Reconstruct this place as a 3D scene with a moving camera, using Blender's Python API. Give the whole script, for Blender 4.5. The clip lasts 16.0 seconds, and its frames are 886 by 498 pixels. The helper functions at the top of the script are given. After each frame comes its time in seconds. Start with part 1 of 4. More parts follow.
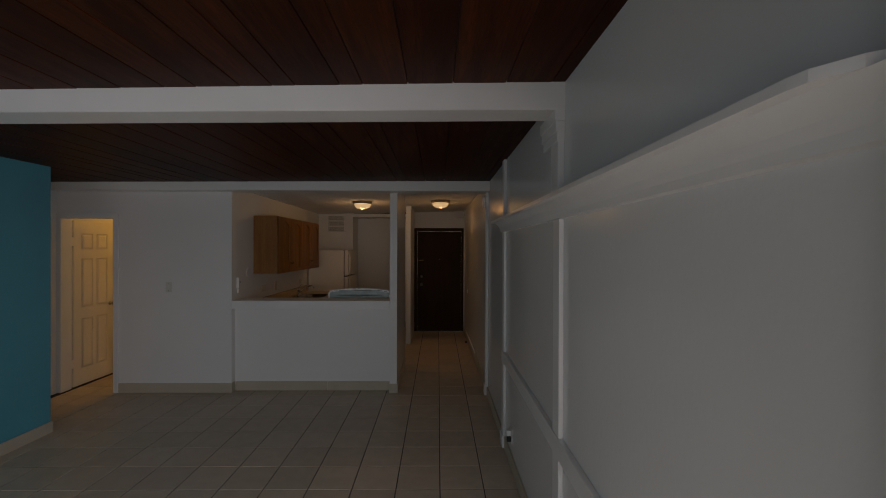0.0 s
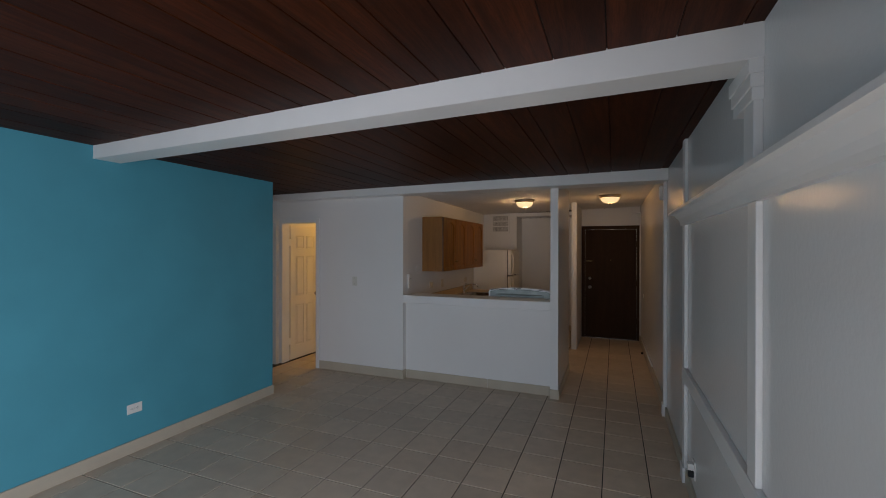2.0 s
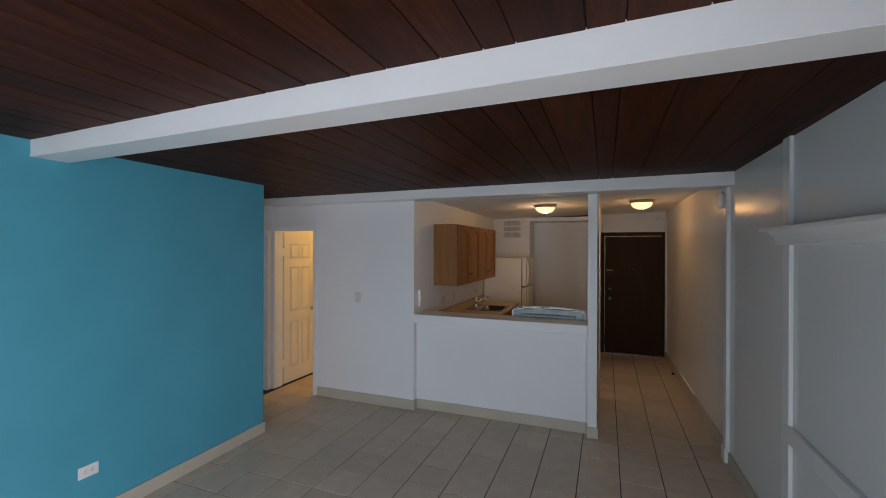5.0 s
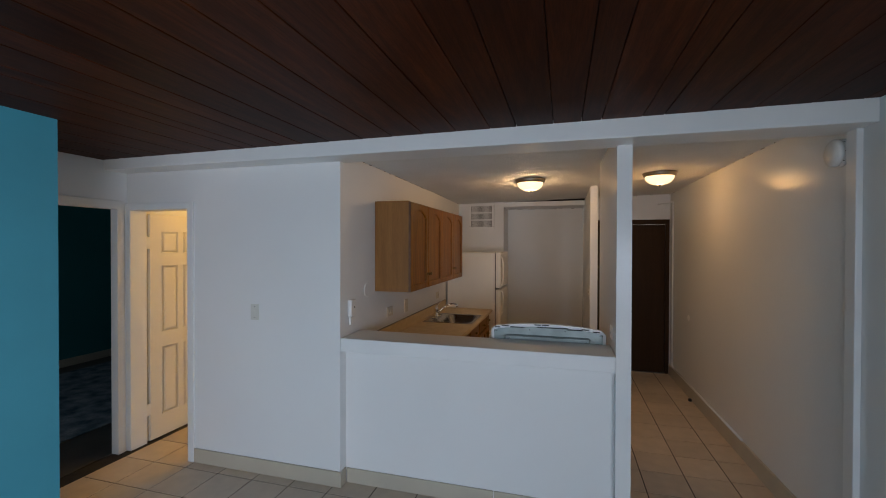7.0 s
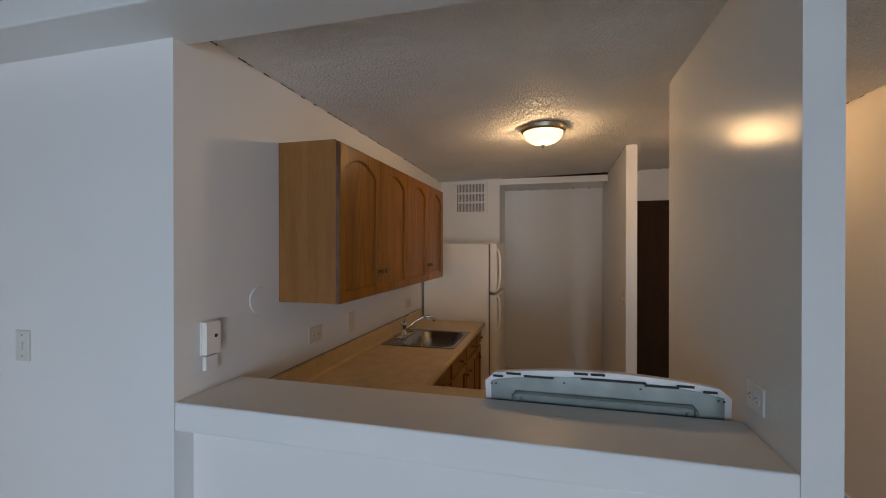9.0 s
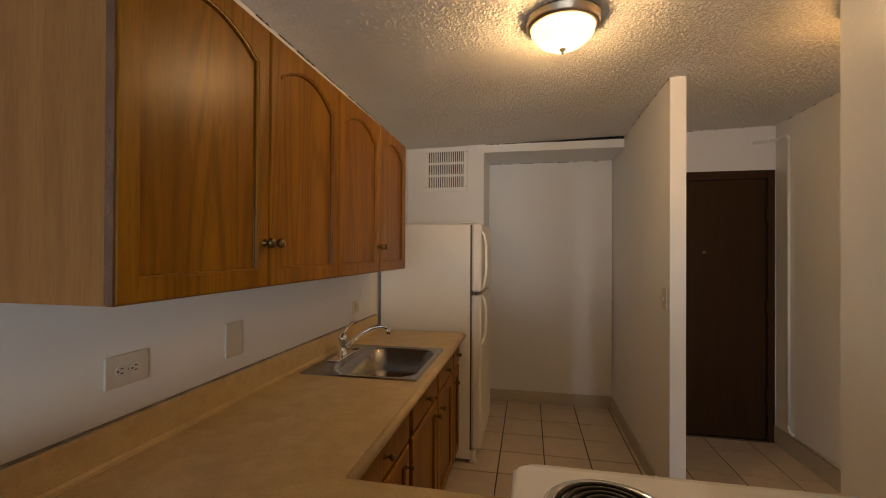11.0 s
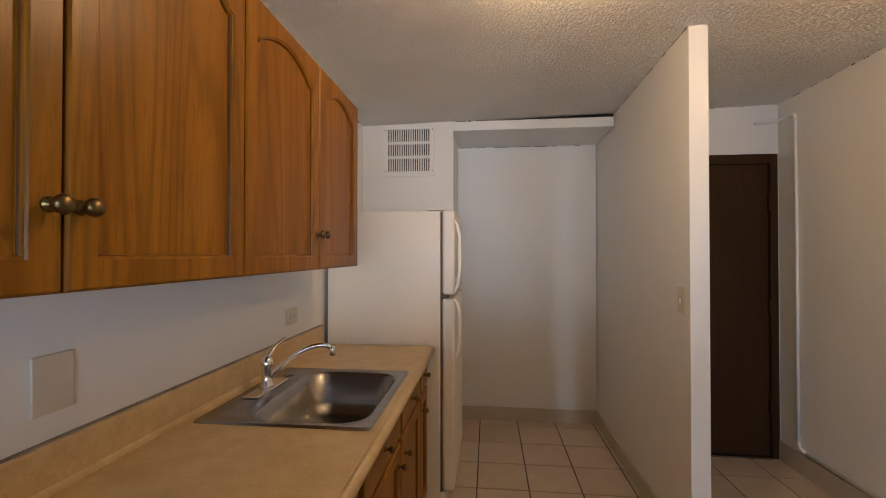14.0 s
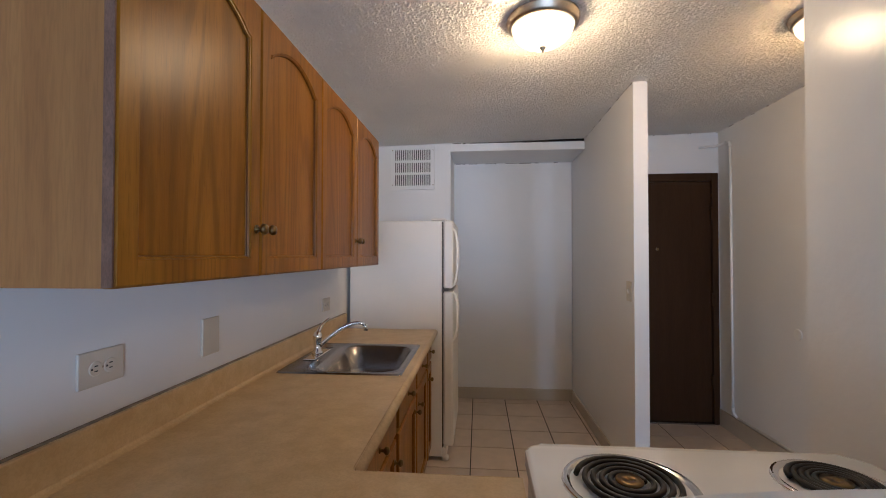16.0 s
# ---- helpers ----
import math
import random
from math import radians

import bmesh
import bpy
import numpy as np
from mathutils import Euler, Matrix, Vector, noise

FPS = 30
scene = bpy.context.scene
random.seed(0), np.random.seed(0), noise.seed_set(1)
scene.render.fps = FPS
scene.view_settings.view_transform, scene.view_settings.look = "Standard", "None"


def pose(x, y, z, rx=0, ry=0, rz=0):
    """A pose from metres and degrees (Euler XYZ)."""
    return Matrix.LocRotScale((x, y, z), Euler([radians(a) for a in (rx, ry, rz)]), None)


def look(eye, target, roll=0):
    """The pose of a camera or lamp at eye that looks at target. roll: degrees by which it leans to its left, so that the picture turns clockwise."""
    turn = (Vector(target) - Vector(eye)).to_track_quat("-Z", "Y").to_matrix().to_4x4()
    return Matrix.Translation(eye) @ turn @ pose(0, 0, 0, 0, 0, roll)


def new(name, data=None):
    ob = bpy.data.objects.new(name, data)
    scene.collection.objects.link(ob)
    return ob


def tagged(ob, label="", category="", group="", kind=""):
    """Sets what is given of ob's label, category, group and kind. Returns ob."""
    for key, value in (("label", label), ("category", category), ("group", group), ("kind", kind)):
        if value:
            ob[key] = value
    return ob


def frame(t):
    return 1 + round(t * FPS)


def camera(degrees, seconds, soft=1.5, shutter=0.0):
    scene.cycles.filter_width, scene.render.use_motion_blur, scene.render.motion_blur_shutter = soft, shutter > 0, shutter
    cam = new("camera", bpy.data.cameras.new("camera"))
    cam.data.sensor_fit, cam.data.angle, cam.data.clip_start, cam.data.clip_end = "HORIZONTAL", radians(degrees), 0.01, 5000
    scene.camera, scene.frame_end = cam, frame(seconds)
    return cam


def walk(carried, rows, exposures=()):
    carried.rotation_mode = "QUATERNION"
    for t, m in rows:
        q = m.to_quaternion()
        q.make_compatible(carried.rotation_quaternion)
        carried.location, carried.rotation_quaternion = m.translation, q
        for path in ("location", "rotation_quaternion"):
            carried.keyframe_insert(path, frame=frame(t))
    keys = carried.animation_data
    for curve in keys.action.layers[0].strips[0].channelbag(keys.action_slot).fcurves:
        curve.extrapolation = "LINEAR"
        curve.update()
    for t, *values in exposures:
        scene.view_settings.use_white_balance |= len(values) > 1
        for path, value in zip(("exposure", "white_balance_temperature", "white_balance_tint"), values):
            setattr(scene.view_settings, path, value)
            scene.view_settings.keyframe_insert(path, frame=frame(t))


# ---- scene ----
cam = camera(92.8, 16.0, soft=1.0)
PATH = [
    (0, (0.264, -0.505, 1.667), (0.288, 1.495, 1.66), 0.2),
    (0.5, (0.322, -0.445, 1.647), (0.045, 1.536, 1.64), 0.1),
    (1, (0.351, -0.406, 1.637), (-0.109, 1.54, 1.633), 0.0),
    (1.5, (0.36, -0.383, 1.632), (-0.252, 1.521, 1.63), 0.0),
    (2, (0.358, -0.365, 1.631), (-0.394, 1.488, 1.63), 0.1),
    (2.5, (0.36, -0.354, 1.642), (-0.521, 1.442, 1.641), 0.0),
    (3, (0.353, -0.351, 1.656), (-0.639, 1.386, 1.655), 0.0),
    (3.5, (0.301, -0.339, 1.679), (-0.732, 1.374, 1.677), 0.0),
    (4, (0.184, -0.296, 1.716), (-0.821, 1.433, 1.714), 0.1),
    (4.5, (0.03, -0.131, 1.74), (-0.828, 1.676, 1.737), 0.2),
    (5, (-0.13, 0.144, 1.776), (-0.85, 2.01, 1.772), 0.2),
    (5.2, (-0.19, 0.282, 1.779), (-0.877, 2.16, 1.767), 0.3),
    (7.5, (-0.664, 2.084, 1.673), (-1.199, 4.011, 1.657), -0.0),
    (8, (-0.722, 2.465, 1.644), (-1.251, 4.394, 1.63), -0.0),
    (8.5, (-0.779, 2.846, 1.627), (-1.293, 4.779, 1.616), 0.0),
    (9, (-0.844, 3.187, 1.58), (-1.35, 5.122, 1.571), -0.0),
    (9.2, (-0.867, 3.325, 1.557), (-1.379, 5.258, 1.552), 0.0),
    (11.3, (-1.074, 4.393, 1.422), (-1.437, 6.359, 1.435), 0.2),
    (11.5, (-1.094, 4.461, 1.427), (-1.432, 6.432, 1.436), 0.1),
    (12, (-1.122, 4.624, 1.408), (-1.39, 6.606, 1.419), 0.0),
    (12.5, (-1.133, 4.768, 1.387), (-1.371, 6.754, 1.398), -0.0),
    (13, (-1.147, 4.851, 1.366), (-1.376, 6.838, 1.381), -0.0),
    (13.5, (-1.159, 4.869, 1.36), (-1.381, 6.856, 1.378), 0.0),
    (14, (-1.17, 4.826, 1.379), (-1.382, 6.815, 1.401), -0.0),
    (14.5, (-1.185, 4.724, 1.398), (-1.382, 6.715, 1.422), -0.0),
    (15, (-1.187, 4.595, 1.386), (-1.367, 6.587, 1.413), -0.0),
    (15.5, (-1.179, 4.456, 1.382), (-1.35, 6.448, 1.409), 0.0),
    (16, (-1.182, 4.268, 1.377), (-1.349, 6.26, 1.408), -0.0),
]

EXPOSURES = [(0.0, -2.0, 7100, 19), (0.5, -1.60, 7000, 18), (1.0, -1.30, 6750, 18), (2.0, -1.05, 6400, 17), (3.0, -0.85, 6350, 18), (4.0, -0.70, 6300, 17), (5.0, -0.52, 6250, 16), (7.5, -0.2, 5850, 13), (9.0, -0.08, 5850, 13), (11.5, 0.36, 6600, 12), (13.0, 0.66, 5950, 12.5), (14.0, 0.78, 5500, 12), (16.0, 0.80, 4750, 12)]
walk(cam, [(t, look(eye, target, roll)) for t, eye, target, roll in PATH], EXPOSURES)

# ---- light ----
world = bpy.data.worlds.new("sky")
scene.world = world
world.use_nodes = True
wn = world.node_tree.nodes
sky = wn.new("ShaderNodeTexSky")
sky.sky_type, sky.sun_disc = "NISHITA", False
sky.sun_elevation, sky.sun_rotation = radians(40), radians(20)
wn["Background"].inputs["Strength"].default_value = 0.08
world.node_tree.links.new(sky.outputs[0], wn["Background"].inputs["Color"])


def area_lamp(name, m, sx, sy, power, color):
    data = bpy.data.lights.new(name, "AREA")
    data.shape, data.size, data.size_y, data.energy, data.color = "RECTANGLE", sx, sy, power, color
    ob = new(name, data)
    ob.matrix_world = m
    return ob


def bulb(name, place, power, color, radius):
    data = bpy.data.lights.new(name, "POINT")
    data.energy, data.color, data.shadow_soft_size = power, color, radius
    ob = new(name, data)
    ob.location = place
    return ob


DAY = (0.86, 0.93, 1.0)
WARM = (1.0, 0.60, 0.25)
area_lamp("daylight_side", look((0.90, -1.10, 1.0), (-2.4, 0.4, -1.2)), 1.5, 1.7, 182, DAY)
area_lamp("daylight_south", look((-1.6, -1.98, 1.15), (-1.6, 2.0, -0.9)), 2.8, 1.9, 60, DAY)
area_lamp("daylight_bedroom", look((-5.8, 1.12, 1.4), (-5.8, 5, 0.3)), 1.4, 1.1, 10, DAY)
bulb("kitchen_bulb", (-0.91, 6.065, 2.268), 13.5, WARM, 0.06)
bulb("hall_bulb", (0.30, 6.15, 2.298), 6.2, (1.0, 0.51, 0.15), 0.06)
bulb("bath_bulb", (-3.3, 5.7, 2.2), 32, (1.0, 0.53, 0.085), 0.08)

# ---- materials ----
def material(name, color, rough=0.5, metal=0.0, var=0.0, scale=6.0, stretch=(1, 1, 1), bump=0.0, bump_scale=60.0, bump_dist=0.002,
             color2=None, grain=0.0, coat=0.0, rough_var=0.0, piece=0.0, island=0.0, spec=0.5, pebble=False, rings=0.0):
    """Procedural surface: base colour with broad stains and fine grain, uneven gloss and relief."""
    m = bpy.data.materials.new(name)
    m.use_nodes = True
    nt = m.node_tree
    b = nt.nodes["Principled BSDF"]
    b.inputs["Roughness"].default_value, b.inputs["Metallic"].default_value = rough, metal
    b.inputs["Specular IOR Level"].default_value = spec
    b.inputs["Coat Weight"].default_value = coat
    b.inputs["Coat Roughness"].default_value = 0.15
    pos = nt.nodes.new("ShaderNodeNewGeometry")
    mp = nt.nodes.new("ShaderNodeMapping")
    mp.inputs["Scale"].default_value = stretch
    nt.links.new(pos.outputs["Position"], mp.inputs["Vector"])

    def tex(sc, detail, vec, warp=0.0):
        n = nt.nodes.new("ShaderNodeTexNoise")
        n.inputs["Scale"].default_value, n.inputs["Detail"].default_value, n.inputs["Distortion"].default_value = sc, detail, warp
        nt.links.new(vec, n.inputs["Vector"])
        return n.outputs["Fac"]

    def mixed(fac, a, c, kind="MIX"):
        x = nt.nodes.new("ShaderNodeMix")
        x.data_type, x.blend_type = "RGBA", kind
        for sock, v in ((x.inputs[0], fac), (x.inputs[6], a), (x.inputs[7], c)):
            if isinstance(v, (float, int)):
                sock.default_value = v
            elif isinstance(v, tuple):
                sock.default_value = (*v[:3], 1)
            else:
                nt.links.new(v, sock)
        return x.outputs[2]

    def ramp(v, lo, hi, a, c):
        r = nt.nodes.new("ShaderNodeMapRange")
        r.inputs[1].default_value, r.inputs[2].default_value, r.inputs[3].default_value, r.inputs[4].default_value = lo, hi, a, c
        nt.links.new(v, r.inputs[0])
        return r.outputs[0]

    vec = mp.outputs["Vector"]
    c2 = color2 or tuple(v * (1 - var) for v in color)
    col = mixed(ramp(tex(scale, 5, vec), 0.35, 0.65, 0, 1), color, c2)
    if grain:
        g = ramp(tex(scale * 9, 6, vec, 0.8), 0.42, 0.62, 0, grain)
        col = mixed(g, col, tuple(v * 0.45 for v in c2))
    if rings:
        # flat-sawn figure: contour lines of a long, smooth noise, shifted from board to board, with fine dark pores
        field = nt.nodes.new("ShaderNodeTexNoise")
        field.noise_dimensions = "4D"
        field.inputs["Scale"].default_value, field.inputs["Detail"].default_value = 0.55, 1.5
        nt.links.new(vec, field.inputs["Vector"])
        shift = pos.outputs["Random Per Island"] if island else nt.nodes.new("ShaderNodeObjectInfo").outputs["Random"]
        nt.links.new(ramp(shift, 0, 1, 0, 40), field.inputs["W"])
        wave = nt.nodes.new("ShaderNodeMath")
        wave.operation = "SINE"
        nt.links.new(ramp(field.outputs["Fac"], 0, 1, 0, 120), wave.inputs[0])
        col = mixed(ramp(wave.outputs[0], 0.15, 1.0, 0, rings), col, tuple(v * 0.5 for v in c2))
        col = mixed(ramp(tex(scale * 30, 3, vec), 0.58, 0.70, 0, rings * 0.8), col, tuple(v * 0.35 for v in c2))
    if piece or island:
        rnd = nt.nodes.new("ShaderNodeObjectInfo").outputs["Random"] if piece else pos.outputs["Random Per Island"]
        col = mixed(1.0, col, ramp(rnd, 0, 1, 1 - (piece or island), 1.0), "MULTIPLY")
    nt.links.new(col, b.inputs["Base Color"])
    if rough_var:
        nt.links.new(ramp(tex(7, 4, pos.outputs["Position"]), 0.3, 0.7, rough - rough_var, rough + rough_var), b.inputs["Roughness"])
    if bump:
        bp = nt.nodes.new("ShaderNodeBump")
        bp.inputs["Strength"].default_value, bp.inputs["Distance"].default_value = bump, bump_dist
        height = tex(bump_scale, 4, vec)
        if pebble:
            vo = nt.nodes.new("ShaderNodeTexVoronoi")
            vo.inputs["Scale"].default_value = bump_scale
            vo.inputs["Randomness"].default_value = 1.0
            nt.links.new(vec, vo.inputs["Vector"])
            height = ramp(vo.outputs["Distance"], 0.0, 0.7, 1.0, 0.0)
        nt.links.new(height, bp.inputs["Height"])
        nt.links.new(bp.outputs["Normal"], b.inputs["Normal"])
    return m


def glowing(name, color, strength):
    m = bpy.data.materials.new(name)
    m.use_nodes = True
    b = m.node_tree.nodes["Principled BSDF"]
    b.inputs["Base Color"].default_value = (0.85, 0.8, 0.7, 1)
    b.inputs["Roughness"].default_value = 0.25
    b.inputs["Emission Color"].default_value = (*color, 1)
    b.inputs["Emission Strength"].default_value = strength
    return m


GLOSS = material("white_gloss_paint", (0.78, 0.78, 0.77), 0.18, spec=0.17, var=0.03, scale=1.2, bump=0.5, bump_scale=48, bump_dist=0.0014)
WALL = material("white_eggshell_paint", (0.78, 0.78, 0.77), 0.46, spec=0.34, var=0.03, scale=1.2, bump=0.10, bump_scale=60, bump_dist=0.001)
TRIM = material("white_trim_paint", (0.80, 0.80, 0.79), 0.36, var=0.04, scale=3, bump=0.12, bump_scale=50)
TEAL = material("teal_paint", (0.080, 0.345, 0.445), 0.46, spec=0.35, var=0.07, scale=2.2, bump=0.08, bump_scale=70, bump_dist=0.001)
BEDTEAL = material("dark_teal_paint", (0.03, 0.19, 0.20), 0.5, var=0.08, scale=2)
POPCORN = material("popcorn_plaster", (0.80, 0.79, 0.76), 0.6, var=0.08, scale=2.0, bump=0.6, bump_scale=72, bump_dist=0.005, pebble=True)
PLANK = material("stained_ceiling_plank", (0.090, 0.0225, 0.0066), 0.5, rings=0.35, color2=(0.046, 0.0112, 0.0036), scale=2.2, stretch=(9, 0.6, 4), grain=0.45, bump=0.12, bump_scale=30, island=0.45, spec=0.07)
GAP = material("dark_gap", (0.01, 0.008, 0.007), 0.9)
TILE = material("beige_ceramic_tile", (0.65, 0.54, 0.425), 0.44, spec=0.35, var=0.10, scale=9, bump=0.05, bump_scale=45, piece=0.12)
GROUT = material("dark_grout", (0.03, 0.025, 0.022), 0.9, var=0.3, scale=20, bump=0.3, bump_scale=200)
BASE = material("beige_baseboard", (0.51, 0.455, 0.36), 0.42, var=0.08, scale=4, bump=0.12, bump_scale=60)
OAK = material("honey_oak", (0.285, 0.121, 0.0058), 0.32, rings=0.40, color2=(0.205, 0.081, 0.0040), scale=1.0, stretch=(8, 8, 0.6), grain=0.22, bump=0.12, bump_scale=40, spec=0.15)
# oak darkened for the shadow lines round panels and behind doors
OAKSHADE = material("shaded_oak", (0.13, 0.048, 0.008), 0.5, var=0.3, scale=6, stretch=(8, 8, 1), grain=0.3, spec=0.12)
WORN = material("rubbed_oak_edge", (0.17, 0.092, 0.058), 0.6, color2=(0.10, 0.052, 0.032), scale=30, stretch=(1, 1, 0.4), grain=0.3, spec=0.2)
VENEER = material("pale_oak_veneer", (0.31, 0.146, 0.042), 0.45, spec=0.25, color2=(0.24, 0.107, 0.029), scale=2.2, stretch=(9, 9, 0.7), grain=0.2)
LAMINATE = material("tan_laminate", (0.56, 0.425, 0.235), 0.40, color2=(0.47, 0.345, 0.175), scale=14, grain=0.16, bump=0.05, bump_scale=120)
STEEL = material("brushed_steel", (0.34, 0.325, 0.31), 0.26, 1.0, var=0.15, scale=5, stretch=(1, 12, 1))
CHROME = material("chrome", (0.80, 0.80, 0.80), 0.10, 1.0)
NICKEL = material("brushed_nickel", (0.42, 0.36, 0.28), 0.32, 1.0, var=0.2, scale=30)
BRASS = material("aged_brass", (0.22, 0.15, 0.06), 0.35, 1.0, var=0.4, scale=60)
GALV = material("galvanized_sheet", (0.27, 0.31, 0.30), 0.42, 0.6, var=0.25, scale=9, bump=0.04, bump_scale=40)
ENAMEL = material("white_enamel", (0.80, 0.81, 0.82), 0.2, var=0.02, scale=4, coat=0.4)
FRIDGE = material("cream_appliance_paint", (0.78, 0.74, 0.66), 0.38, var=0.04, scale=3, bump=0.12, bump_scale=260, bump_dist=0.001)
GASKET = material("grey_gasket", (0.10, 0.09, 0.08), 0.7)
IRON = material("black_burner_coil", (0.018, 0.017, 0.016), 0.45, 0.4, var=0.3, scale=30)
BROWN = material("dark_brown_paint", (0.052, 0.025, 0.009), 0.5, spec=0.1, var=0.2, scale=2, stretch=(6, 6, 0.6), grain=0.15, bump=0.08, bump_scale=50)
DOORWHITE = material("cream_door_paint", (0.78, 0.74, 0.66), 0.35, var=0.04, scale=3, bump=0.1, bump_scale=50)
PLASTIC = material("white_plastic", (0.78, 0.77, 0.74), 0.35, var=0.03, scale=20)
IVORY = material("ivory_plastic", (0.63, 0.58, 0.48), 0.4, var=0.04, scale=20)
SWITCH = material("aged_white_plastic", (0.66, 0.66, 0.60), 0.4, var=0.04, scale=20)
# caulk toned grey to carry the shadow line above the backsplash
CAULKSHADE = material("shade_grey_caulk", (0.30, 0.27, 0.23), 0.7, var=0.5, scale=14)
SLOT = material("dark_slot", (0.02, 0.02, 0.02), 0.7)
RUG = material("blue_patterned_rug", (0.03, 0.075, 0.11), 0.95, color2=(0.30, 0.34, 0.36), scale=5.5, grain=0.4, bump=0.6, bump_scale=150, bump_dist=0.006)
BEDFLOOR = material("dark_bedroom_floor", (0.10, 0.085, 0.07), 0.5, var=0.2, scale=5)
BOWL = glowing("lit_alabaster_glass", (1.0, 0.70, 0.34), 2.0)

# ---- mesh helpers ----
def box(bm, x0, x1, y0, y1, z0, z1, bevel=0.0):
    m = Matrix.LocRotScale(((x0 + x1) / 2, (y0 + y1) / 2, (z0 + z1) / 2), None, (abs(x1 - x0), abs(y1 - y0), abs(z1 - z0)))
    r = bmesh.ops.create_cube(bm, size=1, matrix=m)
    if bevel:
        es = list({e for v in r["verts"] for e in v.link_edges})
        bmesh.ops.bevel(bm, geom=es, offset=bevel, segments=2, affect="EDGES", profile=0.5)
    return bm


def boxes(*rows, bevel=0.0):
    bm = bmesh.new()
    for r in rows:
        box(bm, *r, bevel=bevel)
    return bm


def mesh_object(name, bm, mat, smooth=False):
    me = bpy.data.meshes.new(name)
    bmesh.ops.recalc_face_normals(bm, faces=bm.faces[:])
    if smooth:
        for f in bm.faces:
            f.smooth = True
    bm.to_mesh(me)
    bm.free()
    me.materials.append(mat)
    return new(name, me)


def part(name, bm, mat, parent, label="", smooth=False):
    ob = mesh_object(name, bm, mat, smooth)
    ob.parent = parent
    if label:
        ob["label"] = label
    return ob


def structure(name, bm, mat, label, category):
    return tagged(mesh_object(name, bm, mat), label, category, kind="structure")


def thing(name, place, label, category, group=""):
    ob = new(name)
    ob.location = place
    ob.empty_display_size = 0.1
    return tagged(ob, label, category, group)


def lathe(profile, steps=32, axis="z"):
    """A turned solid from (radius, height) pairs about the z axis."""
    bm = bmesh.new()
    rings = []
    for r, h in profile:
        rings.append([bm.verts.new((r * math.cos(2 * math.pi * k / steps), r * math.sin(2 * math.pi * k / steps), h)) for k in range(steps)])
    for a, b in zip(rings, rings[1:]):
        for k in range(steps):
            bm.faces.new((a[k], a[(k + 1) % steps], b[(k + 1) % steps], b[k]))
    bm.faces.new(rings[0])
    bm.faces.new(rings[-1])
    if axis == "x":
        bmesh.ops.rotate(bm, verts=bm.verts, matrix=Matrix.Rotation(radians(90), 3, "Y"))
    if axis == "y":
        bmesh.ops.rotate(bm, verts=bm.verts, matrix=Matrix.Rotation(radians(-90), 3, "X"))
    return bm


def tube(points, radius, steps=12):
    """A round tube along points; radius may be a number or one for each point."""
    bm = bmesh.new()
    pts = [Vector(p) for p in points]
    rad = radius if isinstance(radius, (list, tuple)) else [radius] * len(pts)
    rings = []
    side = None
    for i, p in enumerate(pts):
        d = (pts[min(i + 1, len(pts) - 1)] - pts[max(i - 1, 0)]).normalized()
        if side is None:
            side = d.orthogonal().normalized()
        side = (side - d * side.dot(d)).normalized()
        up = d.cross(side)
        rings.append([bm.verts.new(p + rad[i] * (math.cos(2 * math.pi * k / steps) * side + math.sin(2 * math.pi * k / steps) * up)) for k in range(steps)])
    for a, b in zip(rings, rings[1:]):
        for k in range(steps):
            bm.faces.new((a[k], a[(k + 1) % steps], b[(k + 1) % steps], b[k]))
    bm.faces.new(rings[0])
    bm.faces.new(rings[-1])
    return bm


def moved(bm, x, y, z, rz=0):
    bmesh.ops.transform(bm, matrix=pose(x, y, z, 0, 0, rz), verts=bm.verts)
    return bm


def extruded(outline, axis, a, b):
    """A prism: the 2D outline drawn across one axis, from a to b along it."""
    bm = bmesh.new()
    def at(p, q, h):
        return {"x": (h, p, q), "y": (p, h, q), "z": (p, q, h)}[axis]
    lo = [bm.verts.new(at(p, q, a)) for p, q in outline]
    hi = [bm.verts.new(at(p, q, b)) for p, q in outline]
    bm.faces.new(lo)
    bm.faces.new(hi)
    n = len(outline)
    for k in range(n):
        bm.faces.new((lo[k], lo[(k + 1) % n], hi[(k + 1) % n], hi[k]))
    return bm


# ---- plan ----
XR, XL = 0.835, -3.20          # right wall, teal wall
YS, YP = -2.0, 4.34           # window wall, kitchen partition
XK = -2.09                    # kitchen's sink wall
YD, YV, YN = 7.90, 7.856, 8.37  # entry door wall, grille wall, niche wall
ZC, ZH = 2.387, 2.29          # plank ceiling, header
XH0, XH1 = -0.287, -0.204     # partition between kitchen and hall
XA, YA = -4.06, 3.31          # alcove's end, teal wall's end
BX0, BX1 = -4.02, -3.41       # bathroom door opening

# ---- structure ----
structure("ground", boxes((-9, 3, -6, 10, -0.30, -0.06)), GROUT, "plain concrete slab under the rooms", "slab")
structure("wall_right", boxes((XR, XR + 0.15, -0.30, 4.30, -0.02, 2.6), (XR, XR + 0.15, YS, -1.9, -0.02, 2.6), (XR, XR + 0.15, -1.9, -0.30, 2.12, 2.6)), GLOSS, "long glossy white painted wall with panels", "wall")
structure("wall_hall_right", extruded([(XR, 4.30), (XR + 0.15, 4.30), (XR + 0.15, YD + 0.2), (0.785, YD + 0.2), (0.785, YD)], "z", -0.02, 2.6), GLOSS, "glossy white painted hall wall", "wall")
structure("wall_teal", boxes((XL - 0.12, XL, YS, YA, -0.02, 2.6)), TEAL, "teal blue painted plaster wall", "wall")
